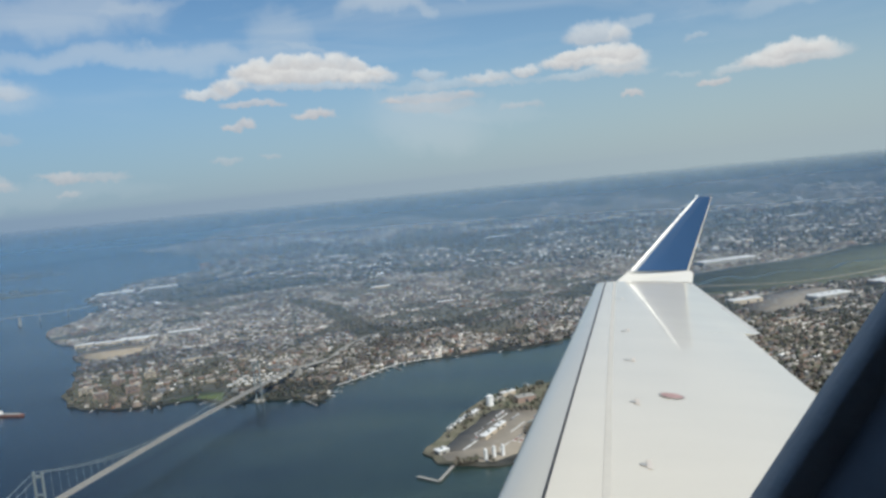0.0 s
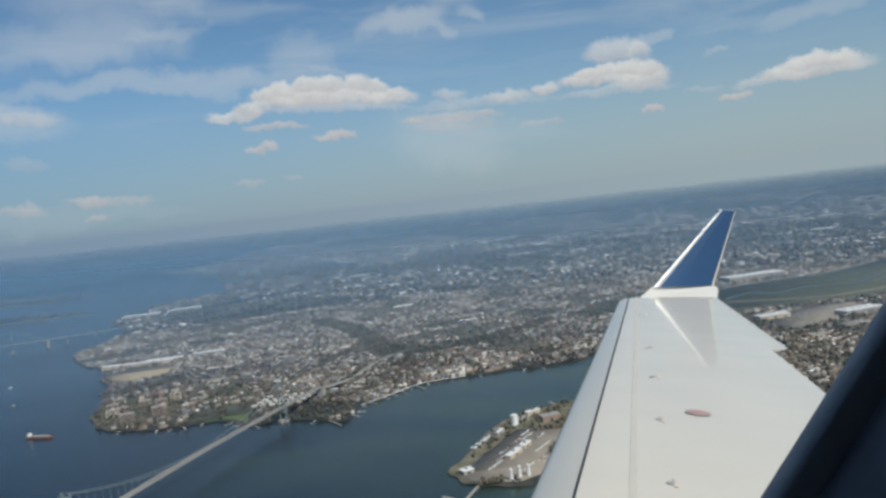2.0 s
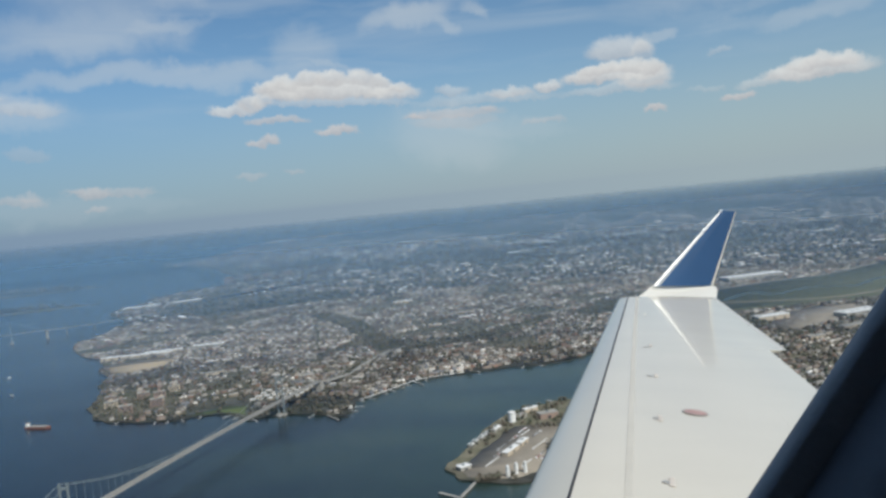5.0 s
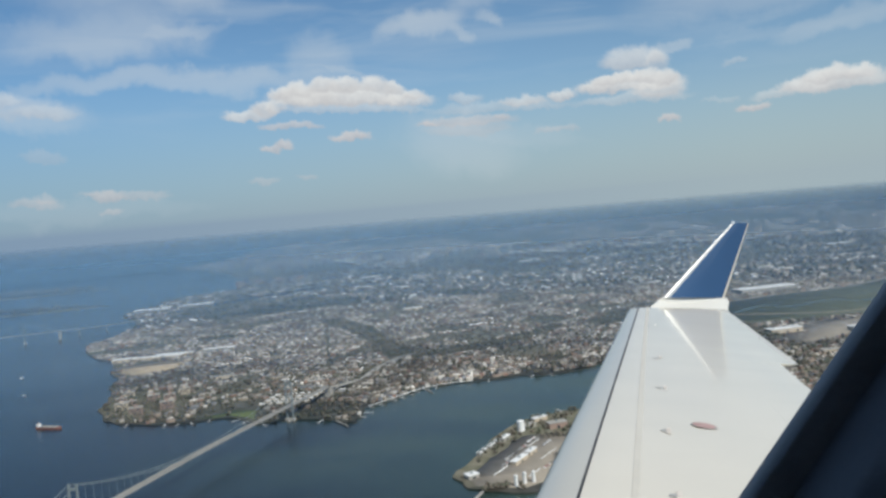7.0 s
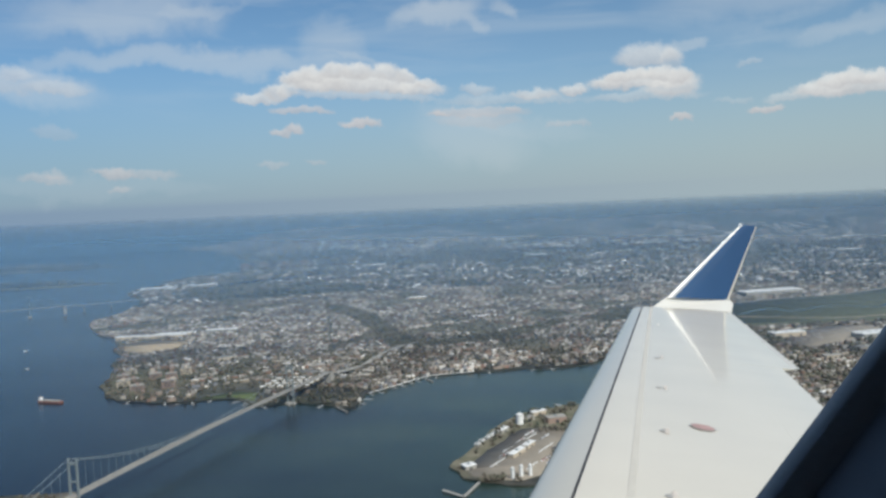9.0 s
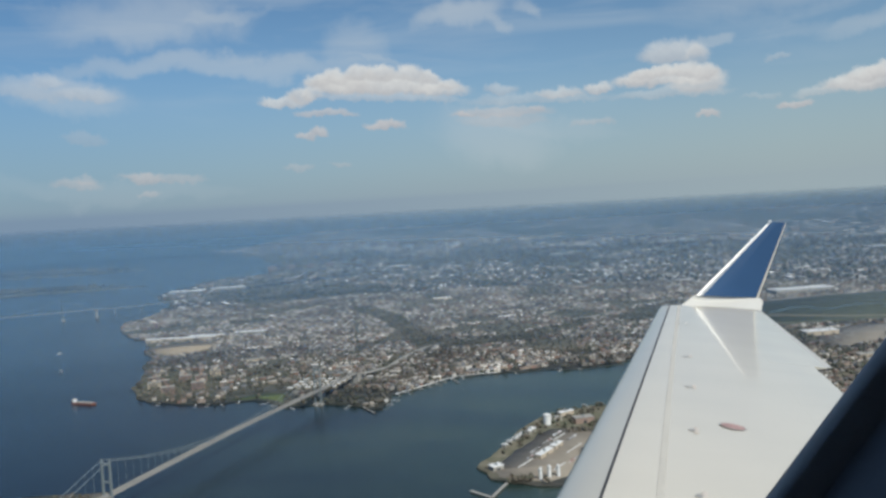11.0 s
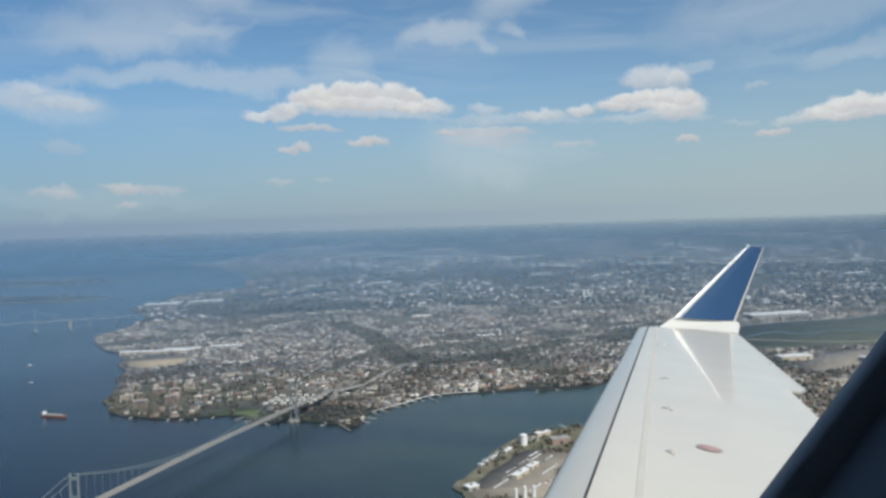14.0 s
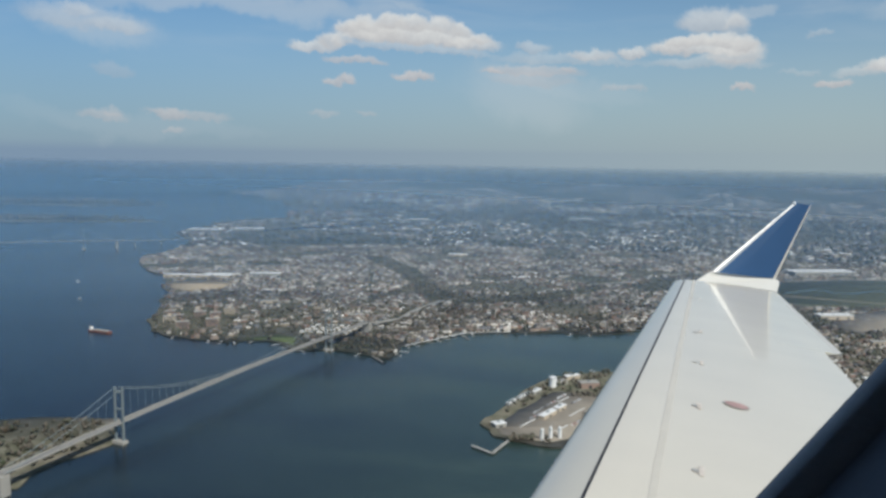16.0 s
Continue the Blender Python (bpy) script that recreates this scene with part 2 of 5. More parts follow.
# bay water: dark, wind-roughened, with calmer streaks
M_WATER, k = material("bay_water")
at = k.n("ShaderNodeNewGeometry").outputs["Position"]
chop = k.n("ShaderNodeTexNoise", {"Vector": at, "Scale": 0.35, "Detail": 5.0, "Roughness": 0.6}).outputs[0]
calm = k.n("ShaderNodeTexNoise", {"Vector": k.n("ShaderNodeMapping", {0: at, "Rotation": (0, 0, 0.5), "Scale": (1.0, 2.6, 1.0)}).outputs[0], "Scale": 0.0038, "Detail": 4.0}).outputs[0]
col = k.ramp(calm, [(0.3, (0.005, 0.010, 0.016)), (0.5, (0.012, 0.022, 0.026)), (0.7, (0.021, 0.032, 0.033))])
# colour runs from dark blue in the channel to paler grey-green in the cove
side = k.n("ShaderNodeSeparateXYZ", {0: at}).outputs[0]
cove_mix = k.n("ShaderNodeMapRange", {0: k.math("MULTIPLY_ADD", calm, 260.0, side), 1: -180.0, 2: 190.0, 3: 0.0, 4: 1.0}).outputs[0]
col = k.mix(cove_mix, k.mix(1.0, col, (0.42, 0.52, 0.78), "MULTIPLY"), k.mix(1.0, col, (2.8, 2.55, 1.85), "MULTIPLY"))
rough = k.math("MULTIPLY_ADD", calm, 0.22, 0.12)
finish(k, col, rough, bump=chop, strength=0.35, distance=0.6, spec=0.45)

# added sheets imitating haze: thin at ground, thickening to the horizon's level, clear above
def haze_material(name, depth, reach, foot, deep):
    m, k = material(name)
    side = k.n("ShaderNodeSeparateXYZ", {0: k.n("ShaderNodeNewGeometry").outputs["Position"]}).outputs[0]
    tone = k.mix(k.n("ShaderNodeMapRange", {0: side, 1: -0.5 * reach, 2: 0.5 * reach, 3: 0.0, 4: 1.0}).outputs[0], tuple(v * deep for v in (0.225, 0.395, 0.60)), tuple(v * deep ** 0.35 for v in (0.355, 0.52, 0.68)))  # sunward side coloured paler, as scattered light would make it
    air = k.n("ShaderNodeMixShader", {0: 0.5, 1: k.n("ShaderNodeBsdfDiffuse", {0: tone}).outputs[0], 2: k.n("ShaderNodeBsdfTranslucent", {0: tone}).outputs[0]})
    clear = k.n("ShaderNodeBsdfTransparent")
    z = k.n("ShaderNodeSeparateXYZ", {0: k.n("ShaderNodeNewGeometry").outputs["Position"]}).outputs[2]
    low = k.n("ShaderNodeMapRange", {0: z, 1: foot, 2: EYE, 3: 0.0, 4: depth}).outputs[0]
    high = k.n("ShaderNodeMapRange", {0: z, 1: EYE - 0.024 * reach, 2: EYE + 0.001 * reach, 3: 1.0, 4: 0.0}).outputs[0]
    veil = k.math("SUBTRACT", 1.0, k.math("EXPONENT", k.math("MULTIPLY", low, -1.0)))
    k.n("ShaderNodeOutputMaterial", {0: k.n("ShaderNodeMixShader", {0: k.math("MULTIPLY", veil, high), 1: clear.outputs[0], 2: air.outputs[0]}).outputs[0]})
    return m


# aircraft
def paint(name, colour, streaks=0.06):
    """Gloss aircraft enamel with streaks of grime along the airflow."""
    m, k = material(name)
    at = k.n("ShaderNodeTexCoord").outputs["Object"]
    a = k.n("ShaderNodeTexNoise", {"Vector": k.n("ShaderNodeMapping", {0: at, "Scale": (0.6, 2.0, 2.6)}).outputs[0], "Scale": 1.2, "Detail": 5.0}).outputs[0]
    b = k.n("ShaderNodeTexNoise", {"Vector": at, "Scale": 38.0, "Detail": 3.0}).outputs[0]
    f = k.math("ADD", k.math("MULTIPLY_ADD", a, streaks, 1.0 - streaks * 0.6), k.math("MULTIPLY", b, 0.03))
    col = k.mix(1.0, colour, k.n("ShaderNodeCombineXYZ", {0: f, 1: f, 2: k.math("MULTIPLY", f, 0.99)}).outputs[0], "MULTIPLY")
    finish(k, col, k.math("MULTIPLY_ADD", a, 0.05, 0.18), bump=a, strength=0.02, distance=0.02, coat=0.62)
    return m


M_PAINT = paint("white_enamel", (0.72, 0.662, 0.565), 0.10)
M_FAIR = paint("fairing_enamel", (0.64, 0.615, 0.57), 0.10)
M_GREY = paint("grey_leading_edge", (0.58, 0.545, 0.475))
M_BLUE = paint("blue_enamel", (0.034, 0.081, 0.186), 0.25)
M_BARE = plain("bare_metal", (0.50, 0.50, 0.49), 0.42, 0.7, grain=14, amount=0.3)
M_SEAM = plain("seam_sealant", (0.035, 0.035, 0.04), 0.7, grain=30)
M_RED = plain("faded_red_marking", (0.44, 0.29, 0.27), 0.6, grain=60, amount=0.5)
M_PINK = plain("worn_red_stencil", (0.62, 0.555, 0.49), 0.6, grain=60, amount=0.5)
M_FRAME = plain("window_surround_plastic", (0.17, 0.18, 0.215), 0.5, grain=40)
M_RUBBER = plain("dark_window_reveal", (0.34, 0.35, 0.39), 0.6, grain=40)
M_LINER = plain("cabin_liner", (0.13, 0.13, 0.145), 0.7, grain=50)
M_CARS = varied("car_paint", [(0.0, (0.55, 0.55, 0.54)), (0.35, (0.05, 0.05, 0.06)), (0.55, (0.75, 0.74, 0.72)), (0.75, (0.22, 0.23, 0.25)), (0.9, (0.25, 0.05, 0.04))], rough=0.4)
M_LENS = plain("clear_lens", (0.75, 0.77, 0.78), 0.08, grain=10)
M_BARK = plain("grey_brown_bark", (0.12, 0.095, 0.07), 0.9, grain=3.0)
M_CROWN = varied("tree_crown", [(0.0, (0.066, 0.060, 0.036)), (0.3, (0.095, 0.078, 0.050)), (0.6, (0.050, 0.062, 0.032)), (0.85, (0.115, 0.090, 0.062))], "object", 0.95, 1.6)


# ---- building helpers ----
def link(name, me, mat, parent=None, label=""):
    ob = new(name, me)
    for m in mat if isinstance(mat, (list, tuple)) else (mat,):
        me.materials.append(m)
    ob.parent = parent
    if label:
        ob["label"] = label
    return ob


def part(name, bm, mat, parent=None, label="", smooth=False):
    me = bpy.data.meshes.new(name)
    bm.normal_update()
    bm.to_mesh(me)
    bm.free()
    if smooth:
        me.shade_smooth()
    return link(name, me, mat, parent, label)


def mesh_of(name, verts, tris, slots=None):
    """A mesh from arrays of corners and triangles."""
    verts, tris = np.asarray(verts, np.float32).reshape(-1, 3), np.asarray(tris, np.int32).reshape(-1, 3)
    me = bpy.data.meshes.new(name)
    me.vertices.add(len(verts))
    me.vertices.foreach_set("co", verts.ravel())
    me.loops.add(tris.size)
    me.loops.foreach_set("vertex_index", tris.ravel())
    me.polygons.add(len(tris))
    me.polygons.foreach_set("loop_start", np.arange(0, tris.size, 3, dtype=np.int32))
    if slots is not None:
        me.polygons.foreach_set("material_index", np.asarray(slots, np.int32))
    me.update(calc_edges=True)
    me.validate()
    return me


def empty(name, m=None):
    ob = new(name)
    ob.empty_display_size = 0.5
    if m is not None:
        ob.matrix_world = m
    return ob


def add_box(bm, x0, x1, y0, y1, z0, z1, bevel=0.0):
    got = bmesh.ops.create_cube(bm, size=1.0, matrix=Matrix.Translation(((x0 + x1) / 2, (y0 + y1) / 2, (z0 + z1) / 2)) @ Matrix.Diagonal((x1 - x0, y1 - y0, z1 - z0, 1)))
    if bevel:
        edges = list({e for v in got["verts"] for e in v.link_edges})
        bmesh.ops.bevel(bm, geom=edges, offset=bevel, segments=1, affect="EDGES")
    return got


def box(x0, x1, y0, y1, z0, z1, bevel=0.0):
    bm = bmesh.new()
    add_box(bm, x0, x1, y0, y1, z0, z1, bevel)
    return bm


def add_beam(bm, a, b, wide, deep, taper=1.0):
    """A bar of rectangular section from a to b."""
    a, b = Vector(a), Vector(b)
    d = b - a
    q = d.to_track_quat("Z", "X").to_matrix()
    vs = []
    for p, s in ((a, 1.0), (b, taper)):
        for u, v in ((-1, -1), (1, -1), (1, 1), (-1, 1)):
            vs.append(bm.verts.new(p + q @ Vector((u * wide / 2 * s, v * deep / 2 * s, 0))))
    for f in ((3, 2, 1, 0), (4, 5, 6, 7), (0, 1, 5, 4), (1, 2, 6, 5), (2, 3, 7, 6), (3, 0, 4, 7)):
        bm.faces.new([vs[i] for i in f])


def add_tube(bm, points, radius, sides=6):
    rings = []
    for i, p in enumerate(points):
        p = Vector(p)
        d = Vector(points[min(i + 1, len(points) - 1)]) - Vector(points[max(i - 1, 0)])
        q = d.to_track_quat("Z", "X").to_matrix()
        rings.append([bm.verts.new(p + q @ Vector((math.cos(a) * radius, math.sin(a) * radius, 0))) for a in (2 * math.pi * j / sides for j in range(sides))])
    for r, s in zip(rings, rings[1:]):
        for j in range(sides):
            bm.faces.new((r[j], r[(j + 1) % sides], s[(j + 1) % sides], s[j]))
    bm.faces.new(rings[0][::-1])
    bm.faces.new(rings[-1])


def inside(px, py, poly):
    """Which points lie in a polygon."""
    hit = np.zeros(len(px), bool)
    for (x0, y0), (x1, y1) in zip(poly, poly[1:] + poly[:1]):
        cross = (y0 > py) != (y1 > py)
        hit ^= cross & (px < (x1 - x0) * (py - y0) / (y1 - y0 + 1e-9) + x0)
    return hit


def ragged(points, depth, amount, rng):
    """A broken line made uneven by displacing midpoints."""
    pts = [Vector(p) for p in points]
    for level in range(depth):
        out = []
        for a, b in zip(pts, pts[1:]):
            d = b - a
            out += [a, (a + b) / 2 + Vector((-d.y, d.x)) * rng.uniform(-amount, amount)]
        pts = out + [pts[-1]]
    return [tuple(p) for p in pts]


def sheet(name, poly, z, drop, mat):
    """A flat piece of land with a bank down to the water."""
    from mathutils.geometry import tessellate_polygon
    tris = tessellate_polygon([[Vector((x, y, 0)) for x, y in poly]])
    n = len(poly)
    verts = [(x, y, z) for x, y in poly] + [(x, y, z - drop) for x, y in poly]
    faces = []
    for t in tris:
        (ax, ay), (bx, by), (cx, cy) = (poly[i] for i in t)
        faces.append(t if (bx - ax) * (cy - ay) - (by - ay) * (cx - ax) > 0 else t[::-1])
    for i in range(n):
        j = (i + 1) % n
        faces += [(i, j, n + j), (i, n + j, n + i)]
    return link(name, mesh_of(name, verts, faces), mat)


# ---- water, land, distance ----
REACH = 4940.0
rng = random.Random(4)
nprng = np.random.default_rng(7)
rings, verts, tris = [0, 200, 500, 1000, 1800, 3000, REACH], [(0, 0, 0)], []
for r in rings[1:]:
    verts += [(r * math.cos(2 * math.pi * i / 96), r * math.sin(2 * math.pi * i / 96), 0) for i in range(96)]
for i in range(96):
    j = (i + 1) % 96
    tris.append((0, 1 + i, 1 + j))
    for q in range(len(rings) - 2):
        a, b = 1 + q * 96, 1 + (q + 1) * 96
        tris += [(a + i, b + i, b + j), (a + i, b + j, a + j)]
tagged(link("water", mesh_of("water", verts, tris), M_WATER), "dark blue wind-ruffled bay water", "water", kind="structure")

SHORE = [(-1640, 4660), (-1240, 4100), (-960, 3500), (-720, 2850), (-660, 2500), (-800, 2330), (-831, 2240), (-835, 1947), (-681, 1597), (-677, 1408), (-540, 1204), (-464, 1050), (-421, 917), (-375, 800), (-332, 776), (-272, 760), (-234, 770), (-192, 732), (-157, 742), (-108, 719), (-91, 710), (-88, 765), (-58, 795), (-22, 834), (37, 846), (109, 847), (181, 880), (241, 930), (306, 953), (330, 925), (240, 830), (180, 755), (135, 697), (108, 692), (83, 680), (59, 662), (27, 602), (17, 579), (-2, 538), (8, 513), (24, 503), (43, 496), (66, 496), (81, 514), (96, 521), (107, 536), (130, 548), (126, 500), (118, 480), (170, 452), (262, 420), (300, 300), (900, 150), (2400, -100)]
shore = ragged(SHORE, 2, 0.11, rng)
arc = [(REACH * math.sin(a), REACH * math.cos(a)) for a in (radians(d) for d in range(92, -19, -3))]
LAND = [p for p in shore] + arc
GROUND = 1.0
tagged(sheet("ground", LAND, GROUND, 2.0, M_LAND), "grey-brown suburban land with early spring turf", "ground", kind="structure")
isle = lambda pts, name, label: tagged(sheet(name, ragged(pts + pts[:1], 2, 0.12, rng)[:-1], GROUND, 2.0, M_LAND), label, "island", kind="structure")
isle([(-1900, 2250), (-1500, 2330), (-1080, 2330), (-1010, 2290), (-1300, 2200), (-1750, 2140)], "ground_island", "low wooded island far out in the bay")
isle([(-2500, 3100), (-1900, 3250), (-1350, 3150), (-1500, 3020), (-2100, 2960)], "ground_island_far", "hazy strip of wooded shore across the water")
isle([(-330, 515), (-270, 520), (-250, 470), (-270, 400), (-420, 330), (-520, 380), (-430, 470)], "ground_point", "grassy point beneath the bridge tower")

# the land climbs gently inland, far beyond the shore
def ground_z(x, y):
    """The height of the land at arrays of places."""
    x, y = np.asarray(x, float), np.asarray(y, float)
    r, a = np.hypot(x, y), np.degrees(np.arctan2(x, y))
    edge = -13 - np.clip((r - 2700) / 2240, 0, 1) * 6
    side = np.clip((a - edge) / 9, 0, 1)
    roll = 1 + 0.05 * np.sin(a * 0.35 + r * 0.0011) + 0.03 * np.sin(a * 0.9 + 1.0)
    return GROUND + np.clip((r - 2500) / 2440, 0, 1) ** 1.35 * 92 * roll * side * side * (3 - 2 * side)


RR, AA = np.meshgrid(np.linspace(2450, REACH - 4, 46), np.radians(np.linspace(-36, 80, 150)), indexing="ij")
X, Y = RR * np.sin(AA), RR * np.cos(AA)
Z = ground_z(X, Y)
Z = np.where(Z < GROUND + 0.02, -0.6, Z)
q = np.arange(RR.size).reshape(RR.shape)
quads = np.stack([q[:-1, :-1], q[1:, :-1], q[1:, 1:], q[:-1, 1:]], 2).reshape(-1, 4)[:, ::-1]
me = mesh_of("ground_hills", np.stack([X, Y, Z], 2).reshape(-1, 3), np.concatenate([quads[:, :3], quads[:, [0, 2, 3]]]))
me.shade_smooth()
tagged(link("ground_hills", me, M_LAND), "gently rising wooded land far inland", "hills", kind="structure")

# far hills that close the view
hv, ht = [], []
N = 240
for i in range(N + 1):
    a = -math.pi * 0.62 + math.pi * 1.24 * i / N
    top = 196 + 4 * noise.noise((math.sin(a) * 4, math.cos(a) * 4, 3)) + 2 * noise.noise((math.sin(a) * 25, math.cos(a) * 25, 9))
    x, y = math.sin(a) * (REACH + 8), math.cos(a) * (REACH + 8)
    hv += [(x, y, -2), (x, y, top)]
    if i:
        ht += [(2 * i - 2, 2 * i, 2 * i + 1), (2 * i - 2, 2 * i + 1, 2 * i - 1)]
# haze put into the farthest land's colour: blue tint, melting upwards into the sky
M_FAR, k = material("hazed_distant_land")
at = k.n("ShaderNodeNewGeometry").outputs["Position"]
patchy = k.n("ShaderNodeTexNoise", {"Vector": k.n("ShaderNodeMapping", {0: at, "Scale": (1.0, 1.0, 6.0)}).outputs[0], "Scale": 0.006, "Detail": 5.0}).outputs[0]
haze_blue = k.ramp(patchy, [(0.3, (0.055, 0.100, 0.150)), (0.7, (0.085, 0.135, 0.185))])
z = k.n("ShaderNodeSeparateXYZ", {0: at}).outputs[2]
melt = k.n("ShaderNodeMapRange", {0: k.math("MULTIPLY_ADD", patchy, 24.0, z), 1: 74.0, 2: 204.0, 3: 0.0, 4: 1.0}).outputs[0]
k.n("ShaderNodeOutputMaterial", {0: k.n("ShaderNodeMixShader", {0: melt, 1: k.n("ShaderNodeBsdfDiffuse", {0: haze_blue}).outputs[0], 2: k.n("ShaderNodeBsdfTransparent").outputs[0]}).outputs[0]})
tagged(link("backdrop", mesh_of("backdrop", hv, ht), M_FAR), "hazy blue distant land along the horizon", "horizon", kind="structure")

# stand-in haze sheets, ring after ring, so the veil thickens with distance
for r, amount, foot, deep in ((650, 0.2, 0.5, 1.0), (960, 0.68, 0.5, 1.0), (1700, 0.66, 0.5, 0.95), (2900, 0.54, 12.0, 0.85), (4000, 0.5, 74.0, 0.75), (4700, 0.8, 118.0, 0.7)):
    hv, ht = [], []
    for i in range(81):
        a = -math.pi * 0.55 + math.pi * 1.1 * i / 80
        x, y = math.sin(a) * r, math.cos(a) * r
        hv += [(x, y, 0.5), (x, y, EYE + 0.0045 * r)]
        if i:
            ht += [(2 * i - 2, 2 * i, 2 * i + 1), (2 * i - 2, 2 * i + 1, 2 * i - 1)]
    tagged(link("haze", mesh_of("haze", hv, ht), haze_material("haze", amount, r, foot, deep)), "see-through blue-grey sheet imitating haze over the city", "haze", kind="structure")

# ---- open spaces and main roads ----
def patch(name, pts, mat, label, category, lift=0.12):
    return tagged(sheet(name, ragged(pts + pts[:1], 2, 0.06, rng)[:-1], GROUND + lift, lift + 0.05, mat), label, category, kind="structure")


def ribbon(pts, wide, z):
    verts, tris = [], []
    for i, p in enumerate(pts):
        d = (Vector(pts[min(i + 1, len(pts) - 1)]) - Vector(pts[max(i - 1, 0)])).normalized()
        s = Vector((-d.y, d.x)) * wide / 2
        verts += [(p[0] + s.x, p[1] + s.y, z), (p[0] - s.x, p[1] - s.y, z)]
        if i:
            tris += [(2 * i - 2, 2 * i - 1, 2 * i + 1), (2 * i - 2, 2 * i + 1, 2 * i)]
    return verts, tris


def bend(pts, steps=6):
    out = []
    for i in range(len(pts) - 1):
        p0, p1, p2, p3 = (Vector(pts[min(max(j, 0), len(pts) - 1)]) for j in (i - 1, i, i + 1, i + 2))
        for s in range(steps):
            t = s / steps
            out.append(tuple(0.5 * (2 * p1 + (p2 - p0) * t + (2 * p0 - 5 * p1 + 4 * p2 - p3) * t * t + (3 * p1 - p0 - 3 * p2 + p3) * t ** 3)))
    return out + [tuple(pts[-1])]


MARSH = [(415, 1065), (445, 1190), (500, 1305), (610, 1350), (730, 1370), (900, 1470), (1080, 1450), (1000, 1220), (820, 1110), (640, 1072), (520, 1066)]
LOT = [(462, 1005), (548, 1048), (600, 1040), (590, 985), (505, 930), (440, 890), (425, 920)]
BEACH = [(-505, 1130), (-455, 1165), (-385, 1140), (-405, 1060), (-462, 1055)]
GREEN = [(-262, 775), (-232, 800), (-205, 790), (-200, 755), (-232, 778)]
WOOD = [(-250, 1480), (-172, 1325), (-122, 1175), (-84, 1045), (-30, 1012), (60, 1030), (120, 1085), (200, 1180), (188, 1204), (100, 1122), (40, 1085), (-20, 1073), (-52, 1085), (-85, 1200), (-130, 1350), (-215, 1505)]
INLET = [(-690, 1960), (-560, 2040), (-450, 2140), (-330, 2300), (-290, 2420), (-350, 2420), (-470, 2260), (-590, 2140), (-720, 2030)]
WOOD4 = [(80, 2900), (140, 2500), (330, 2250), (480, 2260), (420, 2500), (200, 2950)]
YARD = [(14, 516), (8, 534), (28, 572), (46, 600), (60, 622), (88, 626), (102, 598), (98, 566), (88, 540), (72, 518), (46, 503)]
ESTATE = [(-376, 802), (-332, 790), (-300, 826), (-318, 925), (-400, 945), (-412, 880)]
GARDEN = [(-214, 806), (-156, 800), (-140, 852), (-196, 866)]
VERGE = [(86, 527), (95, 545), (104, 562), (118, 560), (112, 545), (98, 528)]
CAPE = [(140, 700), (59, 670), (-8, 540), (8, 505), (45, 488), (75, 496), (100, 520), (125, 548), (130, 600)]
PARK = [(140, 500), (150, 545), (215, 560), (290, 520), (270, 450), (180, 465)]
patch("ground_marsh", MARSH, M_MARSH, "flat green marsh meadow on an old airfield", "marsh")
for pts, wide, mat, name, label in (
        ([(470, 1180), (540, 1230), (560, 1190), (640, 1230), (700, 1200), (780, 1260), (900, 1250), (1000, 1320)], 9, M_WATER, "water_creek", "narrow dark creek winding through the marsh"),
        ([(460, 1160), (600, 1110), (760, 1150), (930, 1220), (1020, 1330)], 6, M_SAND, "road_track", "bare earth track across the marsh"),
        ([(490, 1300), (620, 1346), (740, 1366), (900, 1462)], 8, M_CONCRETE, "road_runway", "pale old paving along the marsh's edge")):
    v, t = ribbon(bend(pts), wide, GROUND + 0.2)
    tagged(link(name, mesh_of(name, v, t), mat), label, name.split("_")[1], kind="structure")
patch("ground_lot", LOT, M_YARD, "pale paved storage yard", "yard")
patch("ground_beach", BEACH, M_SAND, "bare sandy field beside the shore", "field")
patch("water_inlet", INLET, M_WATER, "dark tidal inlet behind the far shore", "water")
patch("ground_verge", VERGE, M_GRASS, "grass bank beside the creek", "lawn")
patch("ground_green", GREEN, M_GRASS, "green lawn beside the bridge landing", "lawn")
patch("ground_yard", YARD, M_YARD, "dusty brown paved yard of a waterside plant", "yard")
patch("ground_park", PARK, M_GRASS, "green park on the waterfront", "park")


HIGHWAYS = [bend([(-104, 905), (-90, 966), (-57, 1039), (0, 1078), (59, 1104), (126, 1184), (216, 1246), (311, 1346), (600, 1470), (900, 1550), (1500, 1700)]), bend([(-640, 1877), (-420, 1990), (-100, 2050), (300, 2150), (800, 2300), (1500, 2700)])]
for h in HIGHWAYS:
    v, t = ribbon(h, 7.5, GROUND + 0.25)
    tagged(link("road_highway", mesh_of("road_highway", v, t), M_CONCRETE), "pale concrete highway through the suburb", "road", kind="structure")

v, t = ribbon(bend([(-84, 769), (-56, 799), (-20, 837), (30, 849)]), 2.6, GROUND + 0.3)
tagged(link("pavement_sea_wall", mesh_of("pavement_sea_wall", v, t), M_WHITE_ROOF), "pale sea wall promenade along the cove", "sea wall", kind="structure")

# ---- houses, streets and trees of the suburb ----
KEEP_OUT = [MARSH, LOT, BEACH, GREEN, WOOD, INLET, WOOD4, CAPE, ESTATE, GARDEN, PARK]
SHAPE = [tuple(p) for p in LAND]


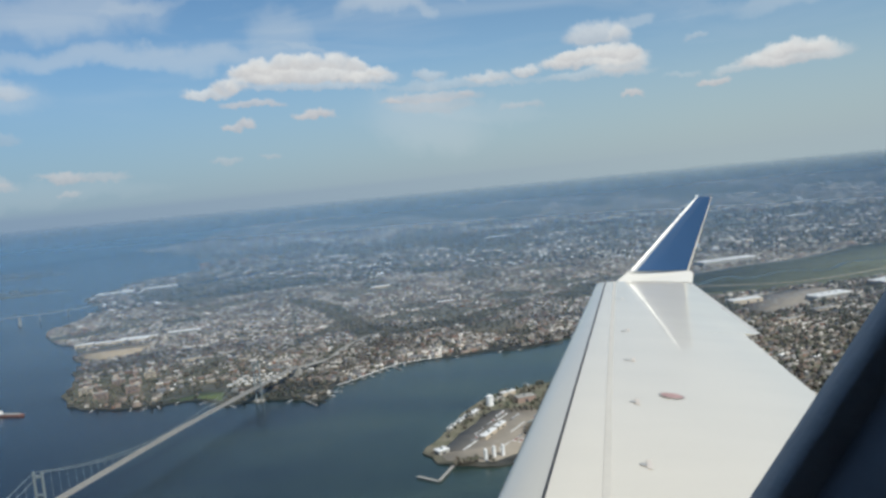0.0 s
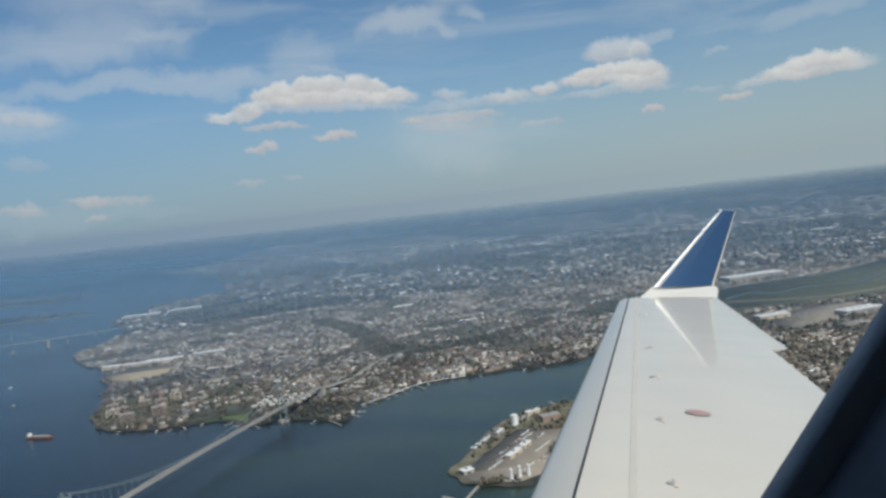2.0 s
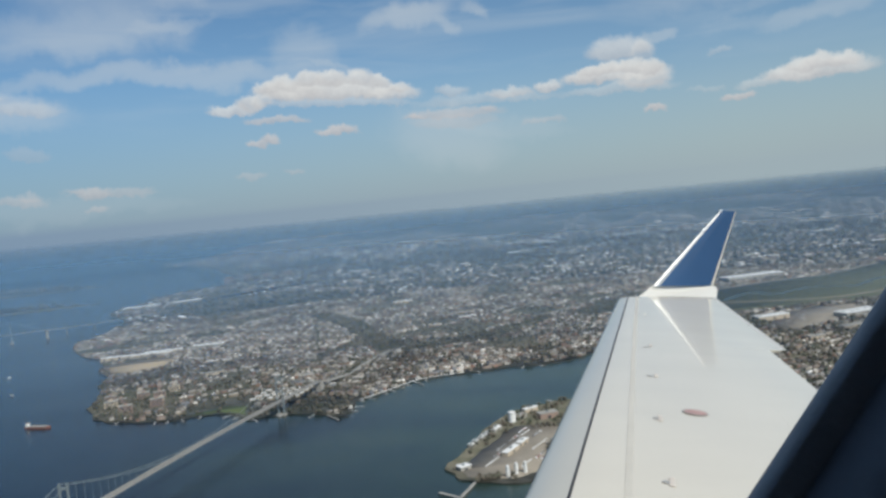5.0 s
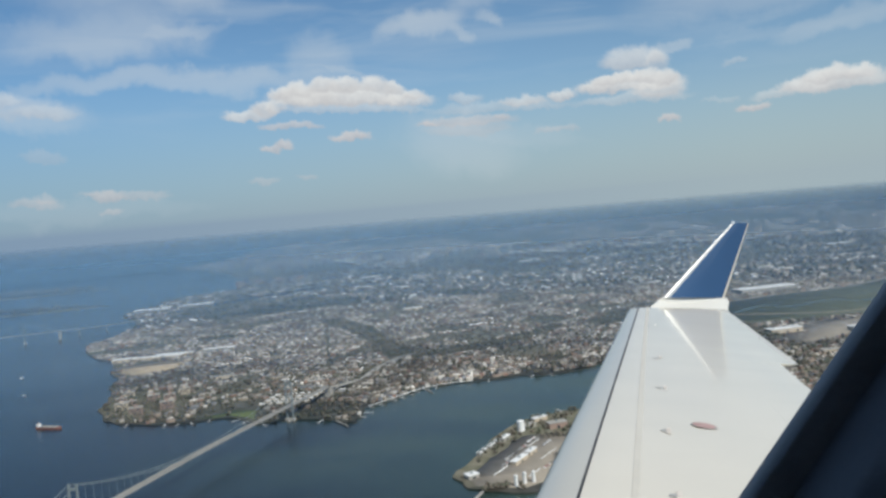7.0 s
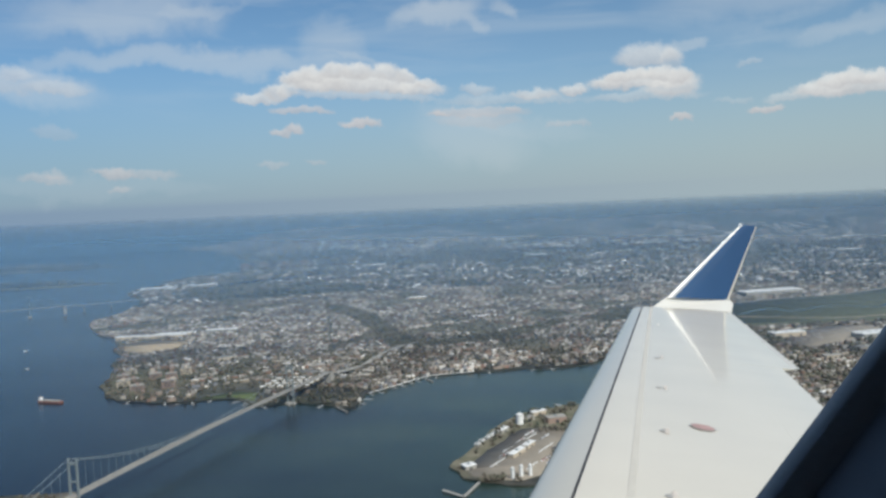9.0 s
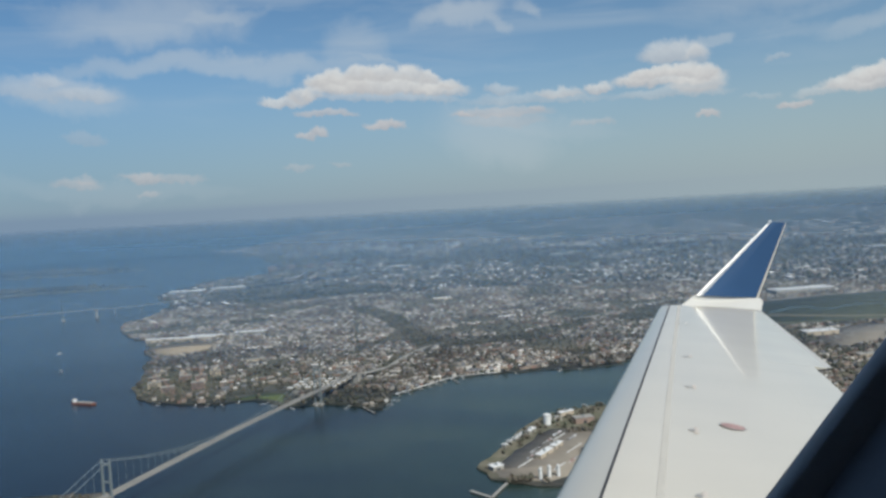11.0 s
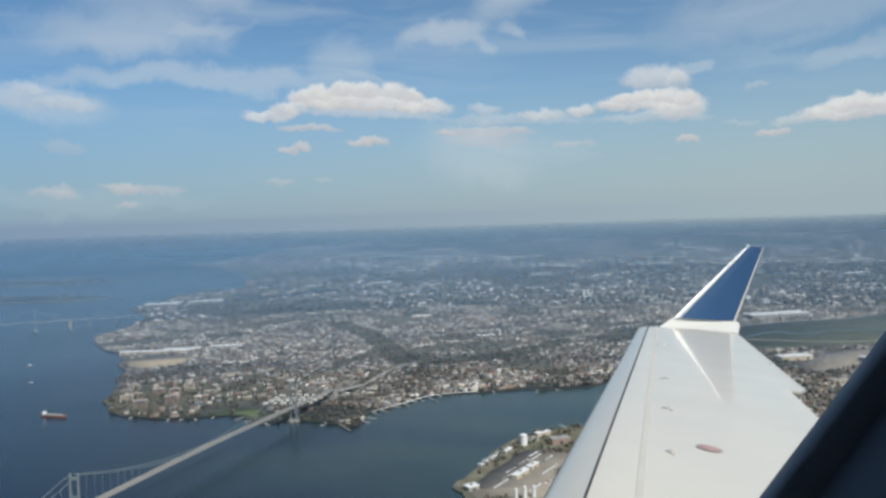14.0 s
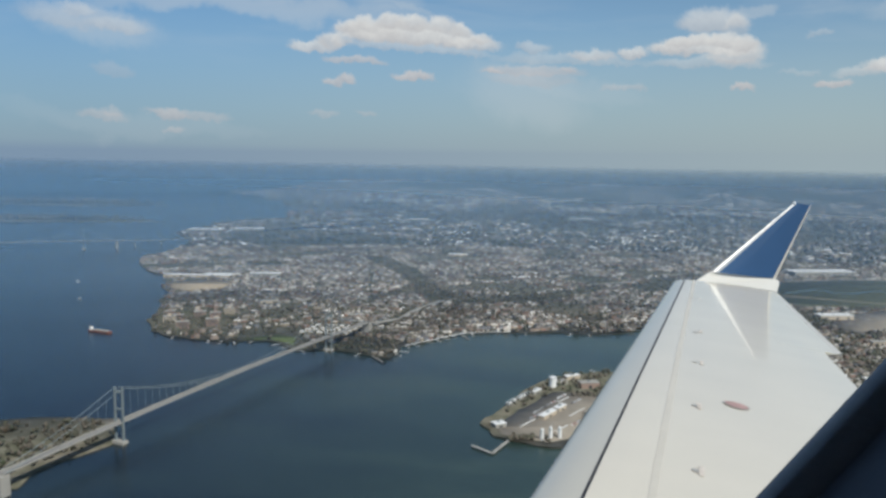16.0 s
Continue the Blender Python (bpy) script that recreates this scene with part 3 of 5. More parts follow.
def near_line(px, py, pts, gap):
    hit = np.zeros(len(px), bool)
    for (x0, y0), (x1, y1) in zip(pts, pts[1:]):
        dx, dy = x1 - x0, y1 - y0
        t = np.clip(((px - x0) * dx + (py - y0) * dy) / (dx * dx + dy * dy), 0, 1)
        hit |= (px - x0 - t * dx) ** 2 + (py - y0 - t * dy) ** 2 < gap * gap
    return hit


def on_land(px, py, margin=6.0):
    ok = inside(px, py, SHAPE)
    for dx, dy in ((margin, 0), (-margin, 0), (0, margin), (0, -margin)):
        ok &= inside(px + dx, py + dy, SHAPE)
    return ok


SEEDS = [((-330, 900), 0.35), ((-120, 850), -0.12), ((120, 920), 0.25), ((-420, 1250), 0.62), ((-100, 1150), 0.15), ((250, 1150), -0.3), ((600, 900), 0.5), ((700, 600), 0.1), ((150, 640), 0.45), ((-200, 1500), -0.2), ((300, 1500), 0.3), ((900, 1500), 0.05), ((-500, 2000), 0.5), ((100, 2000), 0.0), ((800, 2100), 0.4)]


def district(px, py):
    d = np.array([(px - x) ** 2 + (py - y) ** 2 for (x, y), _ in SEEDS])
    return d.argmin(0)


def lots(r0, r1, spread):
    """House lots along both sides of parallel streets, district by district: places, angles."""
    out, roads = [], []
    for i, ((sx, sy), turn) in enumerate(SEEDS):
        ca, sa = math.cos(turn), math.sin(turn)
        span = r1 * 1.2
        v = np.arange(-span, span, 27.0 * spread)
        for row in v:
            for side in (-1, 1):
                u = np.arange(-span, span, 4.5 * spread) + nprng.uniform(0, 5)
                u = u[(np.floor(u / (84.0 * spread)) * 84.0 * spread + 7 < u)]
                vv = row + side * 6.3 * spread + nprng.normal(0, 0.7, len(u))
                x, y = sx + ca * u - sa * vv, sy + sa * u + ca * vv
                r = np.hypot(x, y)
                ok = (r > r0) & (r < r1) & (np.abs(np.arctan2(x, y)) < 0.80)
                x, y, u = x[ok], y[ok], u[ok]
                ok = district(x, y) == i if len(x) else np.zeros(0, bool)
                out.append(np.stack([x[ok], y[ok], np.full(ok.sum(), turn + (math.pi / 2 if nprng.random() < 0.3 else 0))], 1))
            u = np.arange(-span, span, 26.0 * spread)
            x, y = sx + ca * u - sa * row, sy + sa * u + ca * row
            ok = (np.hypot(x, y) > r0) & (np.hypot(x, y) < r1) & (np.abs(np.arctan2(x, y)) < 0.80)
            x, y = x[ok], y[ok]
            ok = district(x, y) == i if len(x) else np.zeros(0, bool)
            roads.append(np.stack([x[ok], y[ok], np.full(ok.sum(), turn)], 1))
    return np.concatenate(out), np.concatenate(roads)


def clear(a, gap=6.0):
    ok = on_land(a[:, 0], a[:, 1], gap)
    for poly in KEEP_OUT:
        ok &= ~inside(a[:, 0], a[:, 1], poly)
    for h in HIGHWAYS:
        ok &= ~near_line(a[:, 0], a[:, 1], h, 8)
    return a[ok]


HOUSE_TRIS = np.array([(0, 1, 5), (0, 5, 4), (1, 2, 6), (1, 6, 5), (2, 3, 7), (2, 7, 6), (3, 0, 4), (3, 4, 7), (4, 8, 7), (5, 6, 9), (4, 5, 9), (4, 9, 8), (6, 7, 8), (6, 8, 9)])
HOUSE_SLOTS = np.array([0] * 10 + [1] * 4)


def house_stuff(name, a, scale, label, big=0.18, roofs=M_ROOFS, stretch=0.0):
    n = len(a)
    wx, wy = nprng.uniform(1.2, 1.95, n) * scale, nprng.uniform(1.6, 2.6, n) * scale
    h, rise = nprng.uniform(1.9, 3.2, n) * scale ** 0.7, nprng.uniform(0.5, 1.5, n) * scale ** 0.6
    flat = nprng.random(n) < big
    wx[flat] *= nprng.uniform(1.2, 3.2, flat.sum())
    wy[flat] *= nprng.uniform(0.8, 1.5, flat.sum())
    rise[flat] = 0.15
    wx *= 1.0 + stretch * nprng.random(n) ** 2
    base = np.array([(-1, -1, 0), (1, -1, 0), (1, 1, 0), (-1, 1, 0), (-1, -1, 1), (1, -1, 1), (1, 1, 1), (-1, 1, 1), (-1, 0, 1), (1, 0, 1)], float)
    loc = np.repeat(base[None], n, 0)
    loc[:, :, 0] *= wx[:, None]
    loc[:, :, 1] *= wy[:, None]
    loc[:, :, 2] *= h[:, None]
    loc[:, 8:, 2] += rise[:, None]
    ang = a[:, 2] + nprng.normal(0, 0.05, n)
    ca, sa = np.cos(ang)[:, None], np.sin(ang)[:, None]
    x = loc[:, :, 0] * ca - loc[:, :, 1] * sa + a[:, 0:1]
    y = loc[:, :, 0] * sa + loc[:, :, 1] * ca + a[:, 1:2]
    v = np.stack([x, y, loc[:, :, 2] + ground_z(a[:, 0], a[:, 1])[:, None]], 2).reshape(-1, 3)
    t = (HOUSE_TRIS[None] + (np.arange(n) * 10)[:, None, None]).reshape(-1, 3)
    ob = link(name, mesh_of(name, v, t, np.tile(HOUSE_SLOTS, n)), (M_WALLS, roofs))
    return tagged(ob, label, "houses", kind="stuff")


def ico():
    bm = bmesh.new()
    bmesh.ops.create_icosphere(bm, subdivisions=1, radius=1.0)
    bm.verts.ensure_lookup_table()
    v, t = np.array([p.co[:] for p in bm.verts]), np.array([[q.index for q in f.verts] for f in bm.faces])
    bm.free()
    return v, t


ICO_V, ICO_T = ico()


def tree_stuff(name, xy, scale, label, clumps=1):
    """Crowns of uneven clumps."""
    n = len(xy)
    ground = np.repeat(ground_z(xy[:, 0], xy[:, 1]), clumps)
    s = np.repeat(nprng.uniform(0.9, 2.3, n) * scale, clumps)
    xy = np.repeat(xy, clumps, 0)
    lift = s * 1.15
    if clumps > 1:
        xy = xy + nprng.normal(0, 0.42, (len(xy), 2)) * s[:, None]
        lift = s * nprng.uniform(0.65, 1.7, len(s))
        s = s * nprng.uniform(0.45, 0.8, len(s))
    loc = ICO_V[None] * nprng.uniform(0.6, 1.25, (len(s), len(ICO_V), 1)) * s[:, None, None]
    loc[:, :, 2] *= nprng.uniform(0.8, 1.2, len(s))[:, None]
    loc[:, :, 2] += (lift + ground)[:, None]
    loc[:, :, 0] += xy[:, 0:1]
    loc[:, :, 1] += xy[:, 1:2]
    t = (ICO_T[None] + (np.arange(len(s)) * len(ICO_V))[:, None, None]).reshape(-1, 3)
    return tagged(link(name, mesh_of(name, loc.reshape(-1, 3), t), M_TREES), label, "trees", kind="stuff")


near_lots, near_roads = lots(430, 1750, 1.0)
mid_lots, mid_roads = lots(1750, 3000, 1.75)
far_lots, _ = lots(3000, 4850, 2.6)
near_lots, mid_lots, far_lots = clear(near_lots, 3.5), clear(mid_lots, 15), clear(far_lots, 40)
for a in (near_lots, mid_lots, far_lots):
    nprng.shuffle(a)
# some lots stay empty, and whole blocks are wooded
def thin(a, keep, size, broad=1.0, gap=-0.28):
    f = np.array([noise.noise((x / size, y / size, 2.5)) for x, y, _ in a])
    g = np.array([noise.noise((x / size / 3.1 + 7, y / size / 3.1, 8.5)) for x, y, _ in a]) * broad
    return a[(nprng.random(len(a)) < keep * np.clip(1.0 + f * 0.7 + g * 0.9, 0.12, 1.0)) & (f + 0.6 * g > gap)]


near_lots, mid_lots, far_lots = thin(near_lots, 0.86, 85, 0.7, -0.4), thin(mid_lots, 0.42, 200, 1.5, -0.3), thin(far_lots, 0.42, 330, 1.6, -0.12)
reach = np.hypot(mid_lots[:, 0], mid_lots[:, 1])
mid_lots = mid_lots[nprng.random(len(mid_lots)) < np.clip(1.3 - (reach - 1750) / 1600, 0.45, 1.0)]
# inland beyond the marsh the blocks are leafier
leafy = mid_lots[:, 0] > 0.36 * mid_lots[:, 1]
mid_lots = mid_lots[~leafy | (nprng.random(len(mid_lots)) < 0.6)]
# the low ground east of the cove is leafy, with somewhat fewer houses
leafy = (near_lots[:, 0] > 285) & (near_lots[:, 1] < 1080)
near_lots = near_lots[~leafy | (nprng.random(len(near_lots)) < 0.8)]
# larger gardens on the point
point = (near_lots[:, 0] < -210) & (near_lots[:, 1] < 1020)
near_lots = near_lots[~point | (nprng.random(len(near_lots)) < 0.62)]
order = np.argsort(near_lots[:, 1] + 0.25 * np.abs(near_lots[:, 0] + 60))
SINGLE, REST = near_lots[order[:280]], near_lots[order[280:]]
house_stuff("suburban_houses", REST, 1.0, "rows of small pale houses with grey and brown roofs", 0.4, M_ROOFS, 1.3)
house_stuff("suburban_houses", mid_lots, 2.3, "hazy blocks of suburban houses farther inland", 0.5, M_INLAND, 2.6)
house_stuff("suburban_houses", far_lots, 3.6, "distant hazy city blocks towards the horizon", 0.5, M_INLAND, 3.0)
for a, wide, long, label in ((near_roads, 2.6, 26.5, "grey asphalt residential streets"), (mid_roads, 3.4, 46, "hazy residential streets inland")):
    a = clear(a, 14)
    ca, sa = np.cos(a[:, 2])[:, None], np.sin(a[:, 2])[:, None]
    u, v = np.array([[-1, 1, 1, -1]]) * long / 2, np.array([[-1, -1, 1, 1]]) * wide / 2
    verts = np.stack([a[:, 0:1] + u * ca - v * sa, a[:, 1:2] + u * sa + v * ca, np.full((len(a), 4), GROUND + 0.08)], 2).reshape(-1, 3)
    q = (np.arange(len(a)) * 4)[:, None]
    tagged(link("road_streets", mesh_of("road_streets", verts, np.concatenate([q + [[0, 1, 2]], q + [[0, 2, 3]]], 1).reshape(-1, 3)), M_ROAD), label, "streets", kind="stuff")


def scatter(n, r0, r1, wide=0.8):
    r = np.sqrt(nprng.uniform(r0 * r0, r1 * r1, n))
    a = nprng.uniform(-wide, wide, n)
    return np.stack([r * np.sin(a), r * np.cos(a)], 1)


def wooded(xy, gap, size, keep=0.45, wild=-0.2):
    ok = on_land(xy[:, 0], xy[:, 1], gap)
    for poly in (MARSH, LOT, BEACH, GREEN, INLET, YARD, VERGE, PARK):
        ok &= ~inside(xy[:, 0], xy[:, 1], poly)
    for h in HIGHWAYS:
        ok &= ~near_line(xy[:, 0], xy[:, 1], h, 5)
    f = np.array([noise.noise((x / size, y / size, 2.5)) for x, y in xy])
    return xy[ok & ((f < wild) | (nprng.random(len(xy)) < keep * np.clip(1.0 - f * 0.8, 0.3, 1.6)))]


tree_stuff("trees", wooded(scatter(19000, 440, 1000), 2.5, 130, 0.55, -0.45), 1.15, "bare brown and dull green street trees among houses", 3)
tree_stuff("trees", wooded(scatter(44000, 1000, 1750), 4, 130, 0.45, -0.45), 1.15, "bare brown street trees among houses inland", 2)
xy = wooded(scatter(30000, 440, 1300), 4, 60, 0.5, -0.35)
tree_stuff("trees", xy[(xy[:, 0] > 285) & (xy[:, 1] < 1080)], 1.25, "dark leafy trees on low ground by the cove")
tree_stuff("trees", wooded(scatter(34000, 1750, 3000), 10, 260, 0.55, -0.42), 2.3, "hazy brown tree belts between the blocks")
tree_stuff("trees", wooded(scatter(26000, 3000, 4850), 30, 500, 0.6), 2.6, "distant dark woods towards the horizon")
for poly, count in ((WOOD, 2600), (WOOD4, 900)):
    x0, x1, y0, y1 = min(p[0] for p in poly), max(p[0] for p in poly), min(p[1] for p in poly), max(p[1] for p in poly)
    xy = np.stack([nprng.uniform(x0, x1, count * 2), nprng.uniform(y0, y1, count * 2)], 1)
    xy = xy[inside(xy[:, 0], xy[:, 1], poly)]
    for h in HIGHWAYS:
        xy = xy[~near_line(xy[:, 0], xy[:, 1], h, 5)]
    tree_stuff("wood", xy, 1.5, "dark wooded strip beside the highway", 2)
for poly, scale in (([(-1850, 2230), (-1500, 2310), (-1080, 2310), (-1300, 2215), (-1750, 2160)], 3.4), ([(-2450, 3100), (-1900, 3230), (-1400, 3140), (-1550, 3040), (-2100, 2980)], 5.0), ([(-320, 505), (-275, 512), (-262, 470), (-285, 410), (-420, 350), (-430, 460)], 1.1)):
    x0, x1, y0, y1 = min(p[0] for p in poly), max(p[0] for p in poly), min(p[1] for p in poly), max(p[1] for p in poly)
    xy = np.stack([nprng.uniform(x0, x1, 1100), nprng.uniform(y0, y1, 1100)], 1)
    tree_stuff("trees", xy[inside(xy[:, 0], xy[:, 1], poly)][:500], scale, "dark trees on a point of land in the bay", 3)


# ---- single houses ----
def house(wide, deep, tall, rise, hipped, porch):
    ob = empty("house")
    wall = part("wall", box(-wide, wide, -deep, deep, 0, tall), M_WALL, ob)
    bm = bmesh.new()
    e, top = 0.22, 0.45 if hipped else 1.06
    pts = [(-wide - e, -deep - e, tall - 0.1), (wide + e, -deep - e, tall - 0.1), (wide + e, deep + e, tall - 0.1), (-wide - e, deep + e, tall - 0.1), (-wide * top, 0, tall + rise), (wide * top, 0, tall + rise)]
    vs = [bm.verts.new(p) for p in pts]
    for f in ((3, 2, 1, 0), (0, 1, 5, 4), (2, 3, 4, 5), (1, 2, 5), (3, 0, 4)):
        bm.faces.new([vs[i] for i in f])
    roof = part("roof", bm, M_ROOF, ob)
    part("chimney", box(wide * 0.3, wide * 0.3 + 0.3, -0.2, 0.15, tall, tall + rise + 0.5), M_BRICK, roof)
    if porch:
        part("porch", box(-wide * 0.6, wide * 0.6, -deep - 0.8, -deep, 0, tall * 0.45), M_WALL, ob)
    for x in (-wide * 0.5, wide * 0.5):
        part("window", box(x - 0.25, x + 0.25, -deep - 0.03, -deep + 0.02, tall * 0.55, tall * 0.55 + 0.55), M_GLASS_DARK, wall)
    part("door", box(-0.18, 0.18, -deep - 0.03, -deep + 0.02, 0, 0.85), M_GLASS_DARK, wall)
    return ob


KINDS = [house(*k) for k in ((1.4, 1.9, 2.1, 1.1, False, True), (1.7, 2.0, 2.4, 1.0, True, False), (1.3, 2.2, 2.6, 0.8, False, False), (1.8, 1.7, 1.8, 1.1, True, True), (1.5, 2.1, 2.8, 0.5, True, False))]
HOUSE_LABELS = ("small gabled suburban house with a front porch", "hip-roofed two-storey suburban house", "narrow two-storey house with a gabled roof", "low hip-roofed house with a front porch", "tall square house with a shallow roof")
for ob, text in zip(KINDS, HOUSE_LABELS):
    tagged(ob, text, "house", "houses near the shore")
for i, (x, y, turn) in enumerate(SINGLE):
    m = pose(x, y, GROUND, 0, 0, math.degrees(turn))
    if i < len(KINDS):
        KINDS[i].matrix_world = m
    else:
        copy_thing(KINDS[i % len(KINDS)], m)


# ---- large buildings ----
def hall(x, y, turn, long, deep, tall, wall, roof, label, category="warehouse", group=""):
    ob = empty("warehouse" if category == "warehouse" else category.replace(" ", "_"), pose(x, y, float(ground_z(x, y)) - 0.3, 0, 0, turn))
    body = part("wall", box(-long / 2, long / 2, -deep / 2, deep / 2, 0, tall), wall, ob)
    cover = part("roof", box(-long / 2 - 0.3, long / 2 + 0.3, -deep / 2 - 0.3, deep / 2 + 0.3, tall, tall + 0.5, 0.15), roof, ob)
    for i in range(max(1, int(long / 12))):
        u = -long / 2 + (i + 0.5) * long / max(1, int(long / 12))
        part("roof_vent", box(u - 1, u + 1, -1, 1, tall + 0.5, tall + 1.4, 0.1), M_STEEL, cover)
        part("door", box(u - 1.3, u + 1.3, -deep / 2 - 0.06, -deep / 2 + 0.02, 0, tall * 0.6), M_GLASS_DARK, body)
    return tagged(ob, label, category, group)


hall(-475, 1188, 3, 110, 13, 5, M_TAN, M_WHITE_ROOF, "long low warehouse with a white flat roof near shore", group="white-roofed sheds")
hall(-440, 1212, 6, 60, 12, 4, M_TAN, M_WHITE_ROOF, "long low shed with a white flat roof near shore", group="white-roofed sheds")
hall(-372, 1225, 5, 50, 14, 5, M_CONCRETE, M_WHITE_ROOF, "pale warehouse with a flat white roof among houses", group="white-roofed sheds")
hall(-765, 1975, 8, 90, 40, 8, M_CONCRETE, M_WHITE_ROOF, "very large pale white-roofed building near far shore", group="white-roofed sheds")
hall(-665, 2040, 12, 80, 30, 7, M_CONCRETE, M_WHITE_ROOF, "large pale flat-roofed building near far shore", group="white-roofed sheds")
hall(615, 1400, 12, 120, 34, 9, M_CONCRETE, M_WHITE_ROOF, "large white-roofed depot beside the green marsh", group="white-roofed sheds")
hall(455, 985, 10, 46, 16, 6, M_TAN, M_WHITE_ROOF, "white-roofed warehouse beside a paved lot", group="white-roofed sheds")
hall(560, 960, 16, 60, 22, 6, M_CONCRETE, M_WHITE_ROOF, "pale warehouse with a flat roof beside a yard", group="white-roofed sheds")
hall(392, 1004, 22, 40, 14, 5, M_BRICK, M_CONCRETE, "brick factory hall with a grey flat roof", group="factory halls")
hall(690, 1020, 20, 70, 26, 7, M_BRICK, M_WHITE_ROOF, "brick factory hall with a white flat roof", group="factory halls")
for x, y, turn, long, deep in ((505, 880, 14, 34, 12), (610, 860, 20, 40, 14), (440, 840, 8, 22, 10), (540, 770, 12, 30, 11), (700, 900, 18, 44, 15), (370, 905, 10, 24, 9)):
    hall(x, y, turn, long, deep, 4.5, M_TAN, M_CONCRETE, "low tan shed with a pale grey flat roof", group="low sheds")
hall(-160, 905, 20, 20, 7, 4, M_BRICK, M_CONCRETE, "brick school building with a flat roof", "school")
hall(-295, 985, 24, 26, 8, 4, M_TAN, M_CONCRETE, "tan school building with a flat roof", "school")
hall(60, 1260, 12, 30, 9, 4, M_BRICK, M_WHITE_ROOF, "brick school with a white flat roof", "school")
hall(-60, 1560, 16, 40, 14, 5, M_TAN, M_WHITE_ROOF, "shopping hall with a white flat roof", "shop")
hall(240, 1640, 4, 40, 11, 5, M_BRICK, M_CONCRETE, "long brick building among houses", "school")
PLANT = (
    (50, 559, 56, 20, 5, 3.2, M_TAN, M_WHITE_ROOF, "long narrow white-roofed shed of a waterside plant"), (61, 576, 58, 13, 5, 3.2, M_TAN, M_WHITE_ROOF, "narrow white-roofed shed of a waterside plant"),
    (12, 533, 30, 9, 7, 3.0, M_CONCRETE, M_WHITE_ROOF, "broad white-roofed building at the tip of land"), (92, 640, 14, 17, 9, 5.0, M_BRICK, M_CONCRETE, "dark brick boiler house with a grey roof"),
    (112, 584, 34, 15, 7, 4.0, M_TAN, M_CONCRETE, "pale tan hall beside the creek"), (68, 646, 40, 13, 6, 3.4, M_CONCRETE, M_CONCRETE, "grey concrete shed behind the tank"),
    (44, 617, 58, 12, 5, 3.0, M_CONCRETE, M_WHITE_ROOF, "low white-roofed shed beside the water"), (80, 664, 32, 15, 5, 3.6, M_TAN, M_WHITE_ROOF, "pale shed on the outer shore"), (84, 572, 56, 16, 2.5, 2.2, M_CONCRETE, M_CONCRETE, "low open parking shed in the yard"))
for k in PLANT:
    hall(*k, group="plant sheds")
for x, y in ((30, 597), (33, 603), (37, 609), (25, 590), (21, 582)):
    hall(x, y, 58, 4.2, 3.4, 2.6, M_CONCRETE, M_WHITE_ROOF, "small white-roofed store along the sea wall", group="plant stores")


def tower_block(x, y, turn, long, deep, floors, wall, label):
    ob = empty("apartment_building", pose(x, y, float(ground_z(x, y)) - 0.3, 0, 0, turn))
    tall = floors * 1.25
    body = part("wall", box(-long / 2, long / 2, -deep / 2, deep / 2, 0, tall), wall, ob)
    cover = part("roof", box(-long / 2 - 0.2, long / 2 + 0.2, -deep / 2 - 0.2, deep / 2 + 0.2, tall, tall + 0.6), M_CONCRETE, ob)
    part("lift_house", box(-long * 0.1, long * 0.15, -2, 2, tall + 0.6, tall + 2.6), wall, cover)
    for f in range(0, floors, max(1, floors // 6)):
        z = (f + 0.45) * 1.25
        part("window_band", box(-long / 2 + 0.8, long / 2 - 0.8, -deep / 2 - 0.05, -deep / 2 + 0.02, z, z + 0.6), M_GLASS_DARK, body)
    return tagged(ob, label, "apartment block", "apartment blocks")


for x, y, turn, long, deep, floors, wall, label in (
        (-700, 2620, 10, 30, 16, 17, M_BRICK, "tall red-brown apartment block on the far shore"), (-640, 2650, 10, 30, 16, 17, M_BRICK, "tall red-brown apartment block on the far shore"),
        (-575, 2680, 10, 30, 16, 15, M_BRICK, "tall red-brown apartment block on the far shore"), (-505, 2700, 8, 30, 16, 15, M_BRICK, "tall red-brown apartment block on the far shore"),
        (58, 3400, 0, 30, 22, 24, M_TAN, "pale tower block standing above the suburb"), (-560, 4550, 0, 48, 30, 22, M_CONCRETE, "pale tower block far inland in the haze"),
        (640, 4300, 4, 40, 26, 30, M_CONCRETE, "slim pale tower far inland in the haze"), (430, 3550, 4, 40, 22, 14, M_TAN, "tan apartment block in the hazy distance"),
        (620, 3350, 8, 44, 22, 12, M_BRICK, "brick apartment block in the hazy distance"), (800, 3150, 8, 44, 22, 16, M_BRICK, "brick apartment block in the hazy distance"),
        (1020, 2900, 14, 40, 20, 15, M_BRICK, "brick apartment block in the hazy distance"), (1180, 2850, 14, 40, 20, 17, M_TAN, "tan apartment block in the hazy distance"),
        (1320, 3050, 14, 40, 20, 18, M_BRICK, "brick apartment block in the hazy distance"), (240, 3250, 0, 40, 20, 10, M_TAN, "tan apartment block in the hazy distance"),
        (-345, 815, 20, 14, 8, 7, M_BRICK, "brick apartment block beside the water"), (-318, 835, 20, 14, 8, 7, M_BRICK, "brick apartment block beside the water"),
        (-372, 842, 20, 14, 8, 7, M_TAN, "tan apartment block beside the water"), (-350, 880, 24, 14, 8, 6, M_BRICK, "brick apartment block near the water")):
    tower_block(x, y, turn, long, deep, floors, wall, label)


